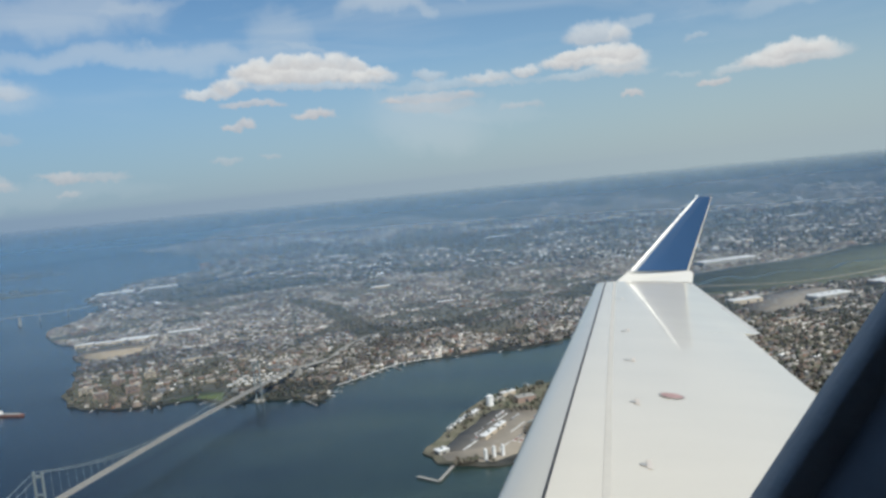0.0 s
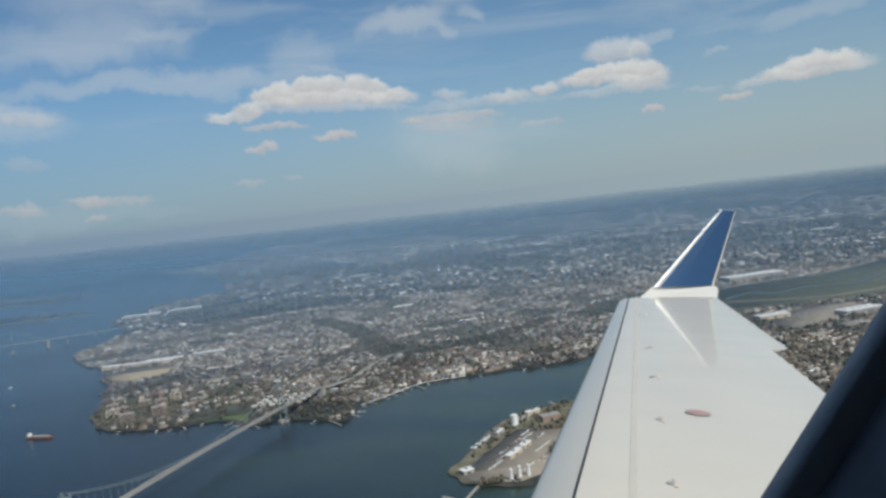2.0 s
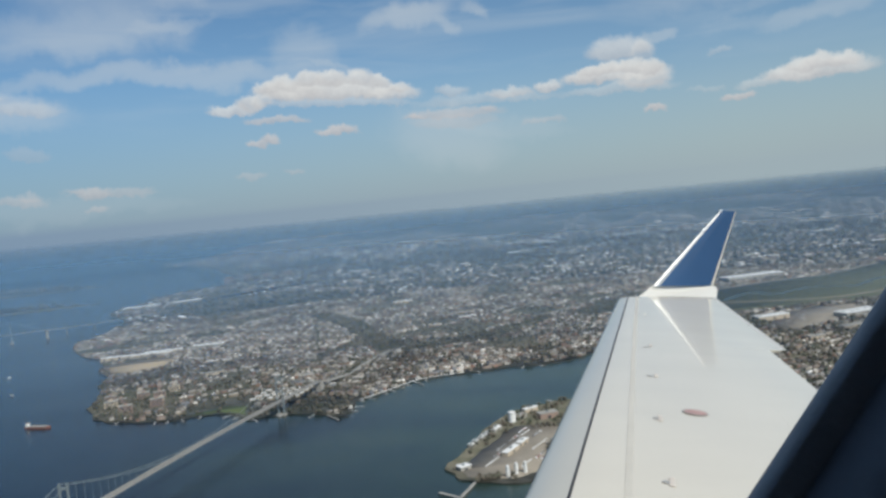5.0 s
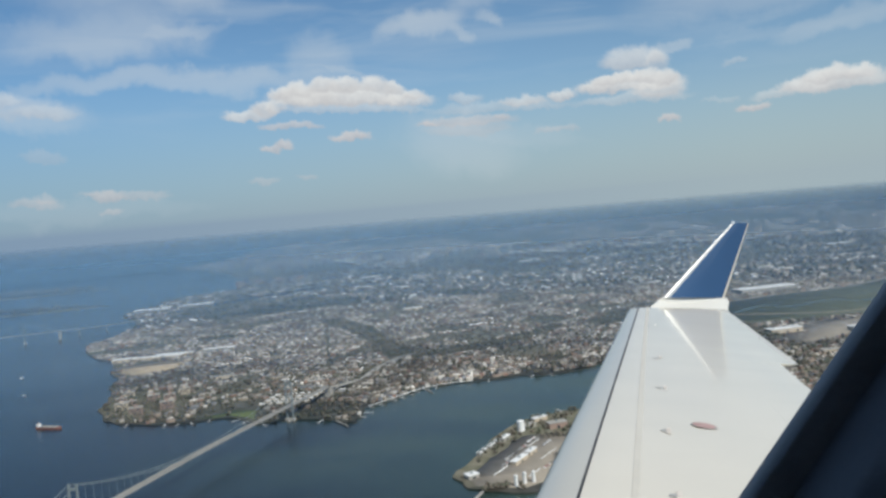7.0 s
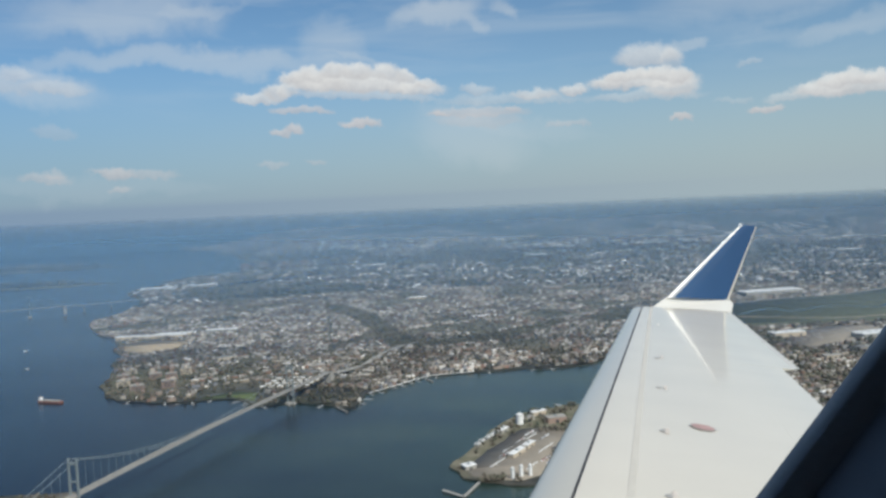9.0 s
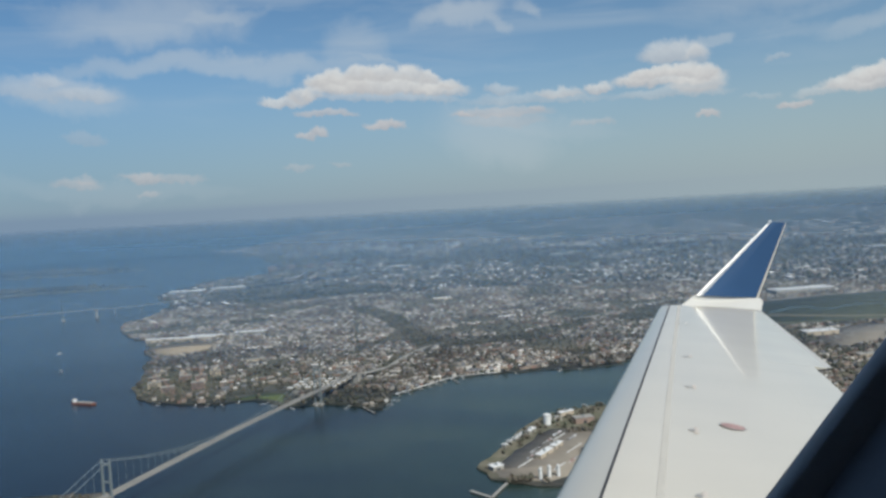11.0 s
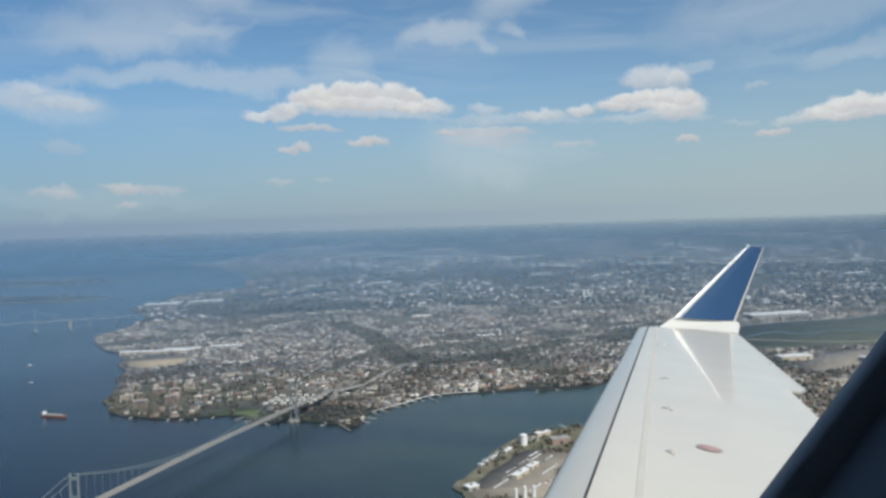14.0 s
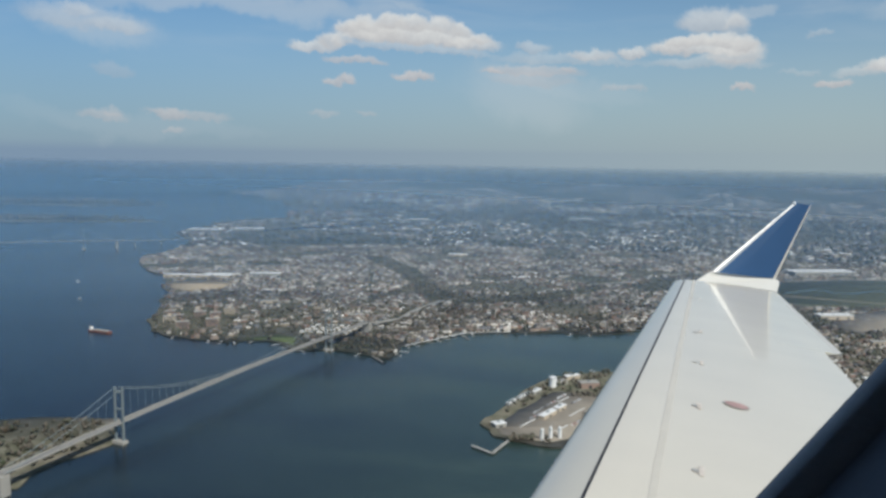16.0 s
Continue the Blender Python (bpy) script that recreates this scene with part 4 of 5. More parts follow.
for i, (x, y) in enumerate(((-392, 888), (-362, 902), (-330, 878), (-395, 918), (-348, 930), (-322, 905), (-372, 868), (-318, 850))):
    tower_block(x, y, (20, 110)[i % 3 == 1], 13, 6, (4, 5, 6)[i % 3], (M_BRICK, M_TAN)[i % 2], ("brick low-rise apartment block near the water", "tan low-rise apartment block near the water")[i % 2])


def garden_apartment():
    ob = empty("garden_apartment")
    wall = part("wall", box(-3.2, 3.2, -1.5, 1.5, 0, 2.1), M_TAN, ob)
    bm = bmesh.new()
    vs = [bm.verts.new(p) for p in ((-3.4, -1.7, 2.05), (3.4, -1.7, 2.05), (3.4, 1.7, 2.05), (-3.4, 1.7, 2.05), (-3.3, 0, 2.8), (3.3, 0, 2.8))]
    for f in ((3, 2, 1, 0), (0, 1, 5, 4), (2, 3, 4, 5), (1, 2, 5), (3, 0, 4)):
        bm.faces.new([vs[j] for j in f])
    part("roof", bm, M_WHITE_ROOF, ob, "pale low gabled roof")
    for x in (-2.2, -0.7, 0.8, 2.3):
        part("window", box(x - 0.3, x + 0.3, -1.53, -1.48, 1.2, 1.7), M_GLASS_DARK, wall)
        part("door", box(x - 0.2, x + 0.2, -1.54, -1.48, 0, 0.9), M_GLASS_DARK, wall)
    return tagged(ob, "pale garden apartment in a regular row", "apartment", "garden apartments")


first = garden_apartment()
for i in range(24):
    row, col = divmod(i, 6)
    m = pose(-205 + col * 9.6 + row * 3.2, 812 + row * 12.5 - col * 0.6, GROUND, 0, 0, -4)
    if i == 0:
        first.matrix_world = m
    else:
        copy_thing(first, m)


for x, y, long in ((-860, 4600, 120), (60, 4100, 110), (980, 4520, 150), (840, 2930, 90), (1500, 3600, 130), (-420, 3350, 90), (330, 2650, 80), (1250, 2300, 90), (-230, 2500, 70)):
    hall(x, y, rng.uniform(-10, 15), long, 30, 9, M_CONCRETE, M_WHITE_ROOF, "large pale flat-roofed hall far inland", group="far halls")


# ---- waterside plant: tank, pier, docks, boats ----
def storage_tank(x, y, radius, tall, label):
    ob = empty("storage_tank", pose(x, y, GROUND))
    for name, r, z0, z1, mat in (("shell", radius, 0, tall, M_WHITE_ROOF), ("rim", radius + 0.15, tall - 0.4, tall, M_STEEL)):
        bm = bmesh.new()
        bmesh.ops.create_cone(bm, cap_ends=True, segments=28, radius1=r, radius2=r, depth=z1 - z0, matrix=Matrix.Translation((0, 0, (z0 + z1) / 2)))
        shell = part(name, bm, mat, ob if name == "shell" else shell)
        shell = shell if name == "shell" else shell.parent
    bm = bmesh.new()
    bmesh.ops.create_cone(bm, cap_ends=True, segments=28, radius1=radius, radius2=0.6, depth=1.2, matrix=Matrix.Translation((0, 0, tall + 0.6)))
    part("dome", bm, M_WHITE_ROOF, ob)
    bm = bmesh.new()
    add_tube(bm, [(radius * math.cos(a) * 1.04, radius * math.sin(a) * 1.04, tall * a / 3.2) for a in (i * 0.2 for i in range(17))], 0.15, 5)
    part("stair", bm, M_STEEL, shell)
    return tagged(ob, label, "storage tank", "plant tanks")


storage_tank(60.5, 638, 3.3, 8.5, "white cylindrical storage tank on the shore")
for x, y in ((42, 509), (48.5, 513), (55, 514)):
    storage_tank(x, y, 1.3, 7.0, "slim white silo at the water's edge")


def pier(pts, wide, label):
    ob = empty("pier")
    bm = bmesh.new()
    for a, b in zip(pts, pts[1:]):
        add_beam(bm, (*a, 1.0), (*b, 1.0), 0.5, wide)
    part("deck", bm, M_CONCRETE, ob)
    for a, b in zip(pts, pts[1:]):
        for i in range(5):
            p = Vector(a).lerp(Vector(b), (i + 0.5) / 5)
            bm = bmesh.new()
            add_beam(bm, (p.x, p.y, -1), (p.x, p.y, 0.8), 0.5, wide * 0.7)
            part("pile", bm, M_CONCRETE, ob)
    return tagged(ob, label, "pier")


pier([(20, 508), (7, 480), (-7, 493)], 2.2, "pale angled concrete pier standing in the bay")
pier([(-24, 822), (-17, 806)], 1.2, "short wooden jetty on the cove shore")
pier([(-112, 722), (-98, 700)], 1.5, "short stone jetty at the shore point")
pier([(92, 516), (64, 466)], 1.5, "straight marina walkway on piles")


def dock(long):
    ob = empty("dock")
    deck = part("deck", box(-0.5, 0.5, -long, 1.2, 0.75, 0.95), M_WHITE_ROOF, ob, "pale weathered planks")
    for y in (-long + 0.3, -long / 2, 0.3):
        for x in (-0.45, 0.45):
            part("pile", box(x - 0.09, x + 0.09, y - 0.09, y + 0.09, -1, 1.15), M_BARK, deck)
    part("float", box(-1.3, 1.3, -long - 2.2, -long, 0.1, 0.4, 0.05), M_CONCRETE, ob, "floating end platform")
    return tagged(ob, "small private boat dock on the shore", "dock", "private docks")


docks = [dock(5.0), dock(7.5)]
spots = [(a, b) for a, b in zip(shore, shore[1:]) if -372 < a[0] < 250 and 690 < a[1] < 960 and rng.random() < 0.62]
for i, (a, b) in enumerate(spots):
    m = pose((a[0] + b[0]) / 2, (a[1] + b[1]) / 2, 0, 0, 0, math.degrees(math.atan2(b[1] - a[1], b[0] - a[0])) + rng.uniform(-12, 12))
    if i < 2:
        docks[i].matrix_world = m
    else:
        copy_thing(docks[i % 2], m)


def boat(long, mat, cabin=True):
    ob = empty("boat")
    bm = bmesh.new()
    w2, h = long * 0.16, long * 0.11
    ring = [(-long / 2, -w2), (long * 0.2, -w2), (long / 2, 0), (long * 0.2, w2), (-long / 2, w2)]
    lo, hi = [bm.verts.new((x * 0.9, y * 0.7, -0.2)) for x, y in ring], [bm.verts.new((x, y, h)) for x, y in ring]
    bm.faces.new(hi)
    bm.faces.new(lo[::-1])
    for i in range(5):
        bm.faces.new((lo[i], lo[(i + 1) % 5], hi[(i + 1) % 5], hi[i]))
    part("hull", bm, mat, ob)
    if cabin:
        part("cabin", box(-long * 0.25, long * 0.1, -w2 * 0.65, w2 * 0.65, h, h + long * 0.1, 0.05), M_WHITE_ROOF, ob)
        part("windscreen", box(long * 0.1, long * 0.13, -w2 * 0.55, w2 * 0.55, h, h + long * 0.07), M_GLASS_DARK, ob)
    return ob


first = tagged(boat(4.6, M_WHITE_ROOF), "small white motor boat moored in rows", "boat", "moored boats")
for i in range(44):
    row, col = divmod(i, 11)
    d = Vector((-28, -50)).normalized()
    s = Vector((d.y, -d.x))
    p = Vector((90, 512)) + d * (3 + col * 4.6) + s * (3.2 + (row % 2) * 5.5) * (1 if row < 2 else -1)
    m = pose(p.x, p.y, 0.15, 0, 0, math.degrees(math.atan2(s.y, s.x)) + rng.uniform(-6, 6))
    if i == 0:
        first.matrix_world = m
    elif rng.random() < 0.85:
        copy_thing(first, m)
tagged(boat(7, M_WHITE_ROOF), "white boat under way in the bay", "boat").matrix_world = pose(-560, 980, 0.15, 0, 0, 160)
tagged(boat(6, M_WHITE_ROOF), "small white boat out on the bay", "boat").matrix_world = pose(-640, 1120, 0.15, 0, 0, 20)

barge = empty("barge", pose(-428, 790, 0, 0, 0, -18))
bm = bmesh.new()
ring = [(-16, -3), (13, -3), (17, 0), (13, 3), (-16, 3)]
lo, hi = [bm.verts.new((x * 0.95, y * 0.9, -0.4)) for x, y in ring], [bm.verts.new((x, y, 1.9)) for x, y in ring]
bm.faces.new(hi), bm.faces.new(lo[::-1])
for i in range(5):
    bm.faces.new((lo[i], lo[(i + 1) % 5], hi[(i + 1) % 5], hi[i]))
part("hull", bm, M_RUST, barge)
part("cargo_deck", box(-11, 11, -2.3, 2.3, 1.9, 2.7, 0.15), M_CONCRETE, barge)
part("wheelhouse", box(-15.2, -12.2, -1.8, 1.8, 1.9, 5.2, 0.2), M_WHITE_ROOF, barge)
part("funnel", box(-14.6, -13.6, -0.5, 0.5, 5.2, 6.6, 0.1), M_RUST, barge)
tagged(barge, "rusty red cargo barge with pale deck under way", "barge")


def cars(name, rows, label):
    """Rows of parked cars, too small to tell apart."""
    verts, tris = [], []
    cube = np.array([(-1, -1, 0), (1, -1, 0), (1, 1, 0), (-1, 1, 0), (-1, -1, 0.55), (1, -1, 0.55), (1, 1, 0.55), (-1, 1, 0.55), (-0.55, -0.85, 1), (0.45, -0.85, 1), (0.45, 0.85, 1), (-0.55, 0.85, 1)])
    faces = np.array([(0, 1, 5), (0, 5, 4), (1, 2, 6), (1, 6, 5), (2, 3, 7), (2, 7, 6), (3, 0, 4), (3, 4, 7), (4, 5, 9), (4, 9, 8), (5, 6, 10), (5, 10, 9), (6, 7, 11), (6, 11, 10), (7, 4, 8), (7, 8, 11), (8, 9, 10), (8, 10, 11)])
    for x, y, turn, n in rows:
        for i in range(n):
            if rng.random() < 0.75:
                m = pose(x, y, GROUND + 0.12, 0, 0, turn) @ pose(0, i * 1.15, 0, 0, 0, rng.uniform(-3, 3)) @ Matrix.Diagonal((0.85, 0.36, 0.6, 1))
                tris += [tuple(int(j) + len(verts) for j in f) for f in faces]
                verts += [tuple(m @ Vector(c)) for c in cube]
    return tagged(link(name, mesh_of(name, verts, tris), M_CARS), label, "cars", kind="stuff")


cars("parked_cars", [(66, 540, -34, 14), (70, 537, -34, 14), (78, 556, -34, 16), (82, 553, -34, 12), (36, 552, -34, 12), (40, 566, -34, 16), (72, 592, -34, 14), (90, 590, -34, 10), (52, 586, -34, 12), (62, 605, -34, 12), (30, 535, -34, 9)], "rows of parked cars in the plant's yard")
cars("parked_cars", [(x, y, 25, n) for x, y, n in ((462, 935, 22), (470, 950, 26), (490, 962, 24), (500, 985, 30), (520, 1000, 28), (545, 1020, 22), (480, 1000, 18), (560, 1000, 20))], "rows of parked cars and trucks on a paved storage yard")
for x, y, long in ((34, 541, 22), (74, 570, 26), (58, 531, 18), (66, 600, 20)):
    ob = empty("low_wall", pose(x, y, GROUND, 0, 0, 56))
    part("coping", box(-long / 2, long / 2, -0.35, 0.35, 0.7, 0.95, 0.05), M_WHITE_ROOF, ob)
    part("body", box(-long / 2, long / 2, -0.25, 0.25, 0, 0.7), M_CONCRETE, ob)
    tagged(ob, "pale low wall across the plant's yard", "wall", "yard walls")
xy = np.array([(88 + 10 * math.cos(i * 2.4) * (i % 5) / 4, 550 + 22 * math.sin(i * 1.7) * (i % 7) / 6) for i in range(46)] + [(20 + i * 0.75 + (i % 3), 505 + (i % 4) + i * 0.02) for i in range(20)] + [(76 + (i % 6) * 4.4, 612 + (i // 6) * 4 + (i % 2)) for i in range(18)])
tree_stuff("trees", xy, 0.9, "dark bushes and trees round the plant's yard", 5)


# ---- single trees along the shore ----
def tree(tall, clumps):
    ob = empty("tree")
    bm = bmesh.new()
    add_tube(bm, [(0, 0, -0.2), (0.05, 0, tall * 0.3), (0.0, 0.08, tall * 0.62)], 0.13, 6)
    for a in (0.4, 2.5, 4.6):
        add_tube(bm, [(0, 0.03, tall * 0.35), (0.55 * math.cos(a), 0.55 * math.sin(a), tall * 0.66)], 0.06, 5)
    part("trunk", bm, M_BARK, ob, "grey-brown trunk with limbs")
    verts, tris = [], []
    for j in range(clumps):
        a, r = j * 2.4, 0.22 * tall * (j % 4) / 3
        s = tall * rng.uniform(0.10, 0.19)
        c = np.array((r * math.cos(a), r * math.sin(a), tall * (0.52 + 0.42 * j / clumps)))
        loc = ICO_V * s * nprng.uniform(0.65, 1.25, (len(ICO_V), 1)) + c
        tris += [tuple(int(q) + len(verts) for q in f) for f in ICO_T]
        verts += [tuple(p) for p in loc]
    crown = link("crown", mesh_of("crown", verts, tris), M_CROWN)
    crown.parent = ob
    return ob


TREES = [tagged(tree(tall, clumps), text, "tree", "shore trees") for tall, clumps, text in ((3.6, 13, "bare-brown broad tree beside the water"), (4.6, 16, "tall dull green tree beside the water"), (2.8, 10, "small brown tree beside the water"))]
spots = [(x, y) for x, y in ((rng.uniform(-420, -262), rng.uniform(345, 512)) for _ in range(60))] + [(x, y) for x, y in ((rng.uniform(140, 290), rng.uniform(455, 560)) for _ in range(40))] + [(x, y) for x, y in ((rng.uniform(-330, -190), rng.uniform(742, 800)) for _ in range(40))]
POINT = [(-330, 515), (-270, 520), (-250, 470), (-270, 400), (-420, 330), (-520, 380), (-430, 470)]
xs, ys = np.array([p[0] for p in spots]), np.array([p[1] for p in spots])
good = on_land(xs, ys, 5) | (inside(xs, ys, POINT) & inside(xs + 6, ys, POINT) & inside(xs - 6, ys, POINT))
for i, (x, y) in enumerate(np.array(spots)[good][:70]):
    m = pose(float(x), float(y), GROUND, 0, 0, rng.uniform(0, 360))
    if i < 3:
        TREES[i].matrix_world = m
    else:
        copy_thing(TREES[i % 3], m)


# ---- suspension bridge ----
def suspension_bridge(name, a, b, tall, road, wide, side, panel, label, leg=1.7):
    """A bridge whose towers stand at a and b; side: length of each side span."""
    a, b = Vector(a), Vector(b)
    span = (b - a).length
    turn = math.degrees(math.atan2(b.y - a.y, b.x - a.x))
    ob = empty(name, pose(a.x, a.y, 0, 0, 0, turn))
    half = wide / 2
    for x in (0, span):
        tower = part("tower", box(x - leg * 0.4, x + leg * 0.4, -half, half, tall * 0.93 - leg * 0.7, tall * 0.93 + leg * 0.7, 0.1), M_STEEL, ob, "tall pale steel portal tower")
        for y in (-half, half):
            bm = bmesh.new()
            add_beam(bm, (x, y, -1), (x, y, tall), leg, leg * 1.3, 0.72)
            part("leg", bm, M_STEEL, tower)
            part("saddle", box(x - leg * 0.6, x + leg * 0.6, y - leg * 0.4, y + leg * 0.4, tall - 0.1, tall + 0.5, 0.1), M_STEEL, tower)
        for z, h in ((road - 2.0, leg * 1.2), (tall * 0.62, leg * 0.8)):
            part("portal_strut", box(x - leg * 0.4, x + leg * 0.4, -half, half, z - h / 2, z + h / 2), M_STEEL, tower)
        part("pier_base", box(x - leg * 2, x + leg * 2, -half - leg * 1.6, half + leg * 1.6, -2, 2.2, 0.3), M_CONCRETE, tower)

    def deck_z(x):
        if 0 <= x <= span:
            return road + 1.6 * math.sin(math.pi * x / span)
        over = -x if x < 0 else x - span
        return road - over * 0.02

    xs = [-side + (span + 2 * side) * i / 60 for i in range(61)]
    bm = bmesh.new()
    rows = [[bm.verts.new((x, y, deck_z(x) + dz)) for y, dz in ((-half + 0.4, 0), (half - 0.4, 0), (half - 0.4, -0.5), (-half + 0.4, -0.5))] for x in xs]
    for p, q in zip(rows, rows[1:]):
        for j in range(4):
            bm.faces.new((p[j], q[j], q[(j + 1) % 4], p[(j + 1) % 4]))
    deck = part("deck", bm, M_CONCRETE, ob, "pale grey road deck")
    for y0, y1 in ((-half + 0.75, -0.18), (0.18, half - 0.75)):
        bm = bmesh.new()
        rows = [[bm.verts.new((x, y, deck_z(x) + 0.06)) for y in (y0, y1)] for x in xs]
        for p, q in zip(rows, rows[1:]):
            bm.faces.new((p[0], q[0], q[1], p[1]))
        part("carriageway", bm, M_DECK, deck, "worn brown-grey asphalt lanes")
    # girders take pale concrete to suggest sun catching the deck's edge
    for y in (-half + 0.2, half - 0.2):
        bm = bmesh.new()
        for p, q in zip(xs, xs[1:]):
            add_beam(bm, (p, y, deck_z(p) + 0.1), (q, y, deck_z(q) + 0.1), 0.8, 0.3)
        part("girder", bm, M_CONCRETE, ob, "edge girder paled to look sunlit")
    low = road + 3.0

    def cable_z(x):
        if 0 <= x <= span:
            u = 2 * x / span - 1
            return low + (tall - low) * u * u
        over = (-x if x < 0 else x - span) / side
        return tall + (deck_z(-side) - tall) * over + -2.2 * math.sin(math.pi * min(over, 1))

    for y in (-half, half):
        bm = bmesh.new()
        add_tube(bm, [(x, y, cable_z(x)) for x in xs], 0.21, 6)
        part("main_cable", bm, M_STEEL, ob)
        n = int((span + 2 * side) / panel)
        for i in range(n):
            x = -side + (i + 0.5) * (span + 2 * side) / n
            if cable_z(x) - deck_z(x) > 1.0 and min(abs(x), abs(x - span)) > 2:
                bm = bmesh.new()
                add_beam(bm, (x, y, deck_z(x)), (x, y, cable_z(x)), 0.075, 0.075)
                part("suspender", bm, M_STEEL, ob)
    for x in (-side, span + side):
        part("anchorage", box(x - 3, x + 3, -half - 0.4, half + 0.4, -1, deck_z(x) - 0.6, 0.3), M_CONCRETE, ob)
    return tagged(ob, label, "bridge")


suspension_bridge("suspension_bridge", (-246, 474), (-160, 741), 39, 15, 6.6, 88, 7, "long pale steel suspension bridge crossing the bay", 1.2)
suspension_bridge("suspension_bridge", (-1080, 1392), (-860, 1530), 44, 18, 11, 65, 16, "hazy far suspension bridge crossing the bay", 2.0)


def viaduct(pts, z0, z1, wide, label):
    ob = empty("viaduct")
    pts = bend(pts, 4)
    n = len(pts) - 1
    zs = [z0 + (z1 - z0) * i / n for i in range(n + 1)]
    bm = bmesh.new()
    for i in range(n):
        add_beam(bm, (*pts[i], zs[i]), (*pts[i + 1], zs[i + 1]), 1.0, wide)
    part("deck", bm, M_CONCRETE, ob)
    for i in range(0, n + 1, 2):
        if zs[i] > 2.5:
            part("pillar", box(pts[i][0] - 1, pts[i][0] + 1, pts[i][1] - 1, pts[i][1] + 1, -1, zs[i] - 0.4), M_CONCRETE, ob)
    return tagged(ob, label, "viaduct")


viaduct([(-133, 825), (-124, 852), (-104, 905)], 13.0, 1.6, 6.6, "pale concrete approach viaduct to the suspension bridge")
viaduct([(-1135, 1358), (-1400, 1210), (-1800, 1080), (-2300, 1000)], 17, 15, 8, "long low hazy causeway of the far bridge")
viaduct([(-805, 1565), (-740, 1640), (-660, 1800), (-640, 1877)], 17, 2, 9, "pale approach viaduct on the far shore")


# ---- the aircraft: wing, winglet, fuselage, cabin window ----
# wing plane in the cabin's axes: y = -DROP + RISE * out + FALL * aft
DROP, RISE, FALL = 1.6, 0.136, -0.12


def on_wing(x, y):
    """The place on the wing's plane that lies along a slope to the right and down."""
    u, v = (x - 784) / FOCAL, (441 - y) / FOCAL
    out = -DROP / (v - RISE - FALL * u)
    return Vector((u * out, v * out, -out))


LE0, LE1 = on_wing(918, 882), on_wing(1118, 541)
TE0, TE1 = on_wing(1462, 704), on_wing(1287, 553)
NORMAL = Vector((-FALL, 1, RISE)).normalized()


def lead(s):
    return LE0.lerp(LE1, s)


# the trailing edge meets the same span stations as the leading edge
def te_at(s):
    want = lead(s).z + (TE1.z - LE1.z)
    t = (want - TE0.z) / (TE1.z - TE0.z)
    return TE0.lerp(TE1, t)


def skin(s, f, under=0.0):
    """A point on the wing: s along the span, f along the chord; under: share of the thickness below."""
    a, b = lead(s), te_at(s)
    chord = (b - a).length
    nose = math.sqrt(max(0.0, 1 - (1 - min(f / 0.16, 1.0)) ** 2))
    hump = 0.052 * chord * nose - 0.052 * chord * max(0.0, f - 0.3) ** 2 * 2.04
    low = -0.055 * chord * nose * max(0.0, 1 - f) ** 0.7
    top = hump - 0.052 * chord * (1 - f * f)
    return a.lerp(b, f) + NORMAL * (top + under * (low - hump))


def loft(name, s_list, f0, f1, steps, mat, parent, label="", lift=0.0):
    bm = bmesh.new()
    fs = [f0 + (f1 - f0) * (i / steps) ** (1.6 if f0 == 0 else 1) for i in range(steps + 1)]
    rows = []
    for s in s_list:
        loop = [skin(s, f) + NORMAL * lift for f in fs] + [skin(s, f, 1.0) for f in reversed(fs[1:])]
        if f0 > 0:
            loop.append(skin(s, f0, 1.0))
        rows.append([bm.verts.new(p) for p in loop])
    n = len(rows[0])
    for p, q in zip(rows, rows[1:]):
        for j in range(n):
            bm.faces.new((p[j], p[(j + 1) % n], q[(j + 1) % n], q[j]))
    bm.faces.new(rows[0][::-1])
    bm.faces.new(rows[-1])
    bmesh.ops.recalc_face_normals(bm, faces=bm.faces)
    ob = part(name, bm, mat, parent, label, smooth=True)
    ob.data.set_sharp_from_angle(angle=radians(35))
    return ob


wing = empty("aircraft_wing", CABIN)
ROOT = -0.68
span = [ROOT + (1 - ROOT) * i / 24 for i in range(25)]
loft("leading_edge", span, 0.0, 0.1035, 10, M_GREY, wing, "grey leading edge slat")
loft("wing_box", span, 0.110, 0.7015, 22, M_PAINT, wing, "white upper wing skin")
NOTCH = 0.53
loft("flap", [ROOT + (NOTCH - 0.0008 - ROOT) * i / 12 for i in range(13)], 0.7016, 0.935, 10, M_PAINT, wing, "white trailing-edge flap")
loft("aileron", [NOTCH + (1 - NOTCH) * i / 10 for i in range(11)], 0.7016, 1.035, 10, M_PAINT, wing, "white aileron")


def strip(name, pts, wide, mat, parent, lift=0.004, label=""):
    """A thin line or mark that follows the skin; pts are (s, f)."""
    bm = bmesh.new()
    at = [skin(s, f) + NORMAL * lift for s, f in pts]
    rows = []
    for i, p in enumerate(at):
        d = (at[min(i + 1, len(at) - 1)] - at[max(i - 1, 0)]).normalized()
        c = d.cross(NORMAL).normalized() * wide / 2
        rows.append((bm.verts.new(p - c), bm.verts.new(p + c)))
    for p, q in zip(rows, rows[1:]):
        bm.faces.new((p[0], p[1], q[1], q[0]))
    return part(name, bm, mat, parent, label)


strip("slat_seam", [(s, 0.1065) for s in span], 0.014, M_SEAM, wing, 0.002, "dark seam behind the slat")


M_PANEL = plain("sealed_panel_joint", (0.60, 0.556, 0.482), 0.35, grain=20, amount=0.15)
strip("panel_joint", [(s, 0.20 + 0.03 * (1 - s)) for s in span], 0.036, M_PANEL, wing, 0.0015, "faint beige sealed panel joint")


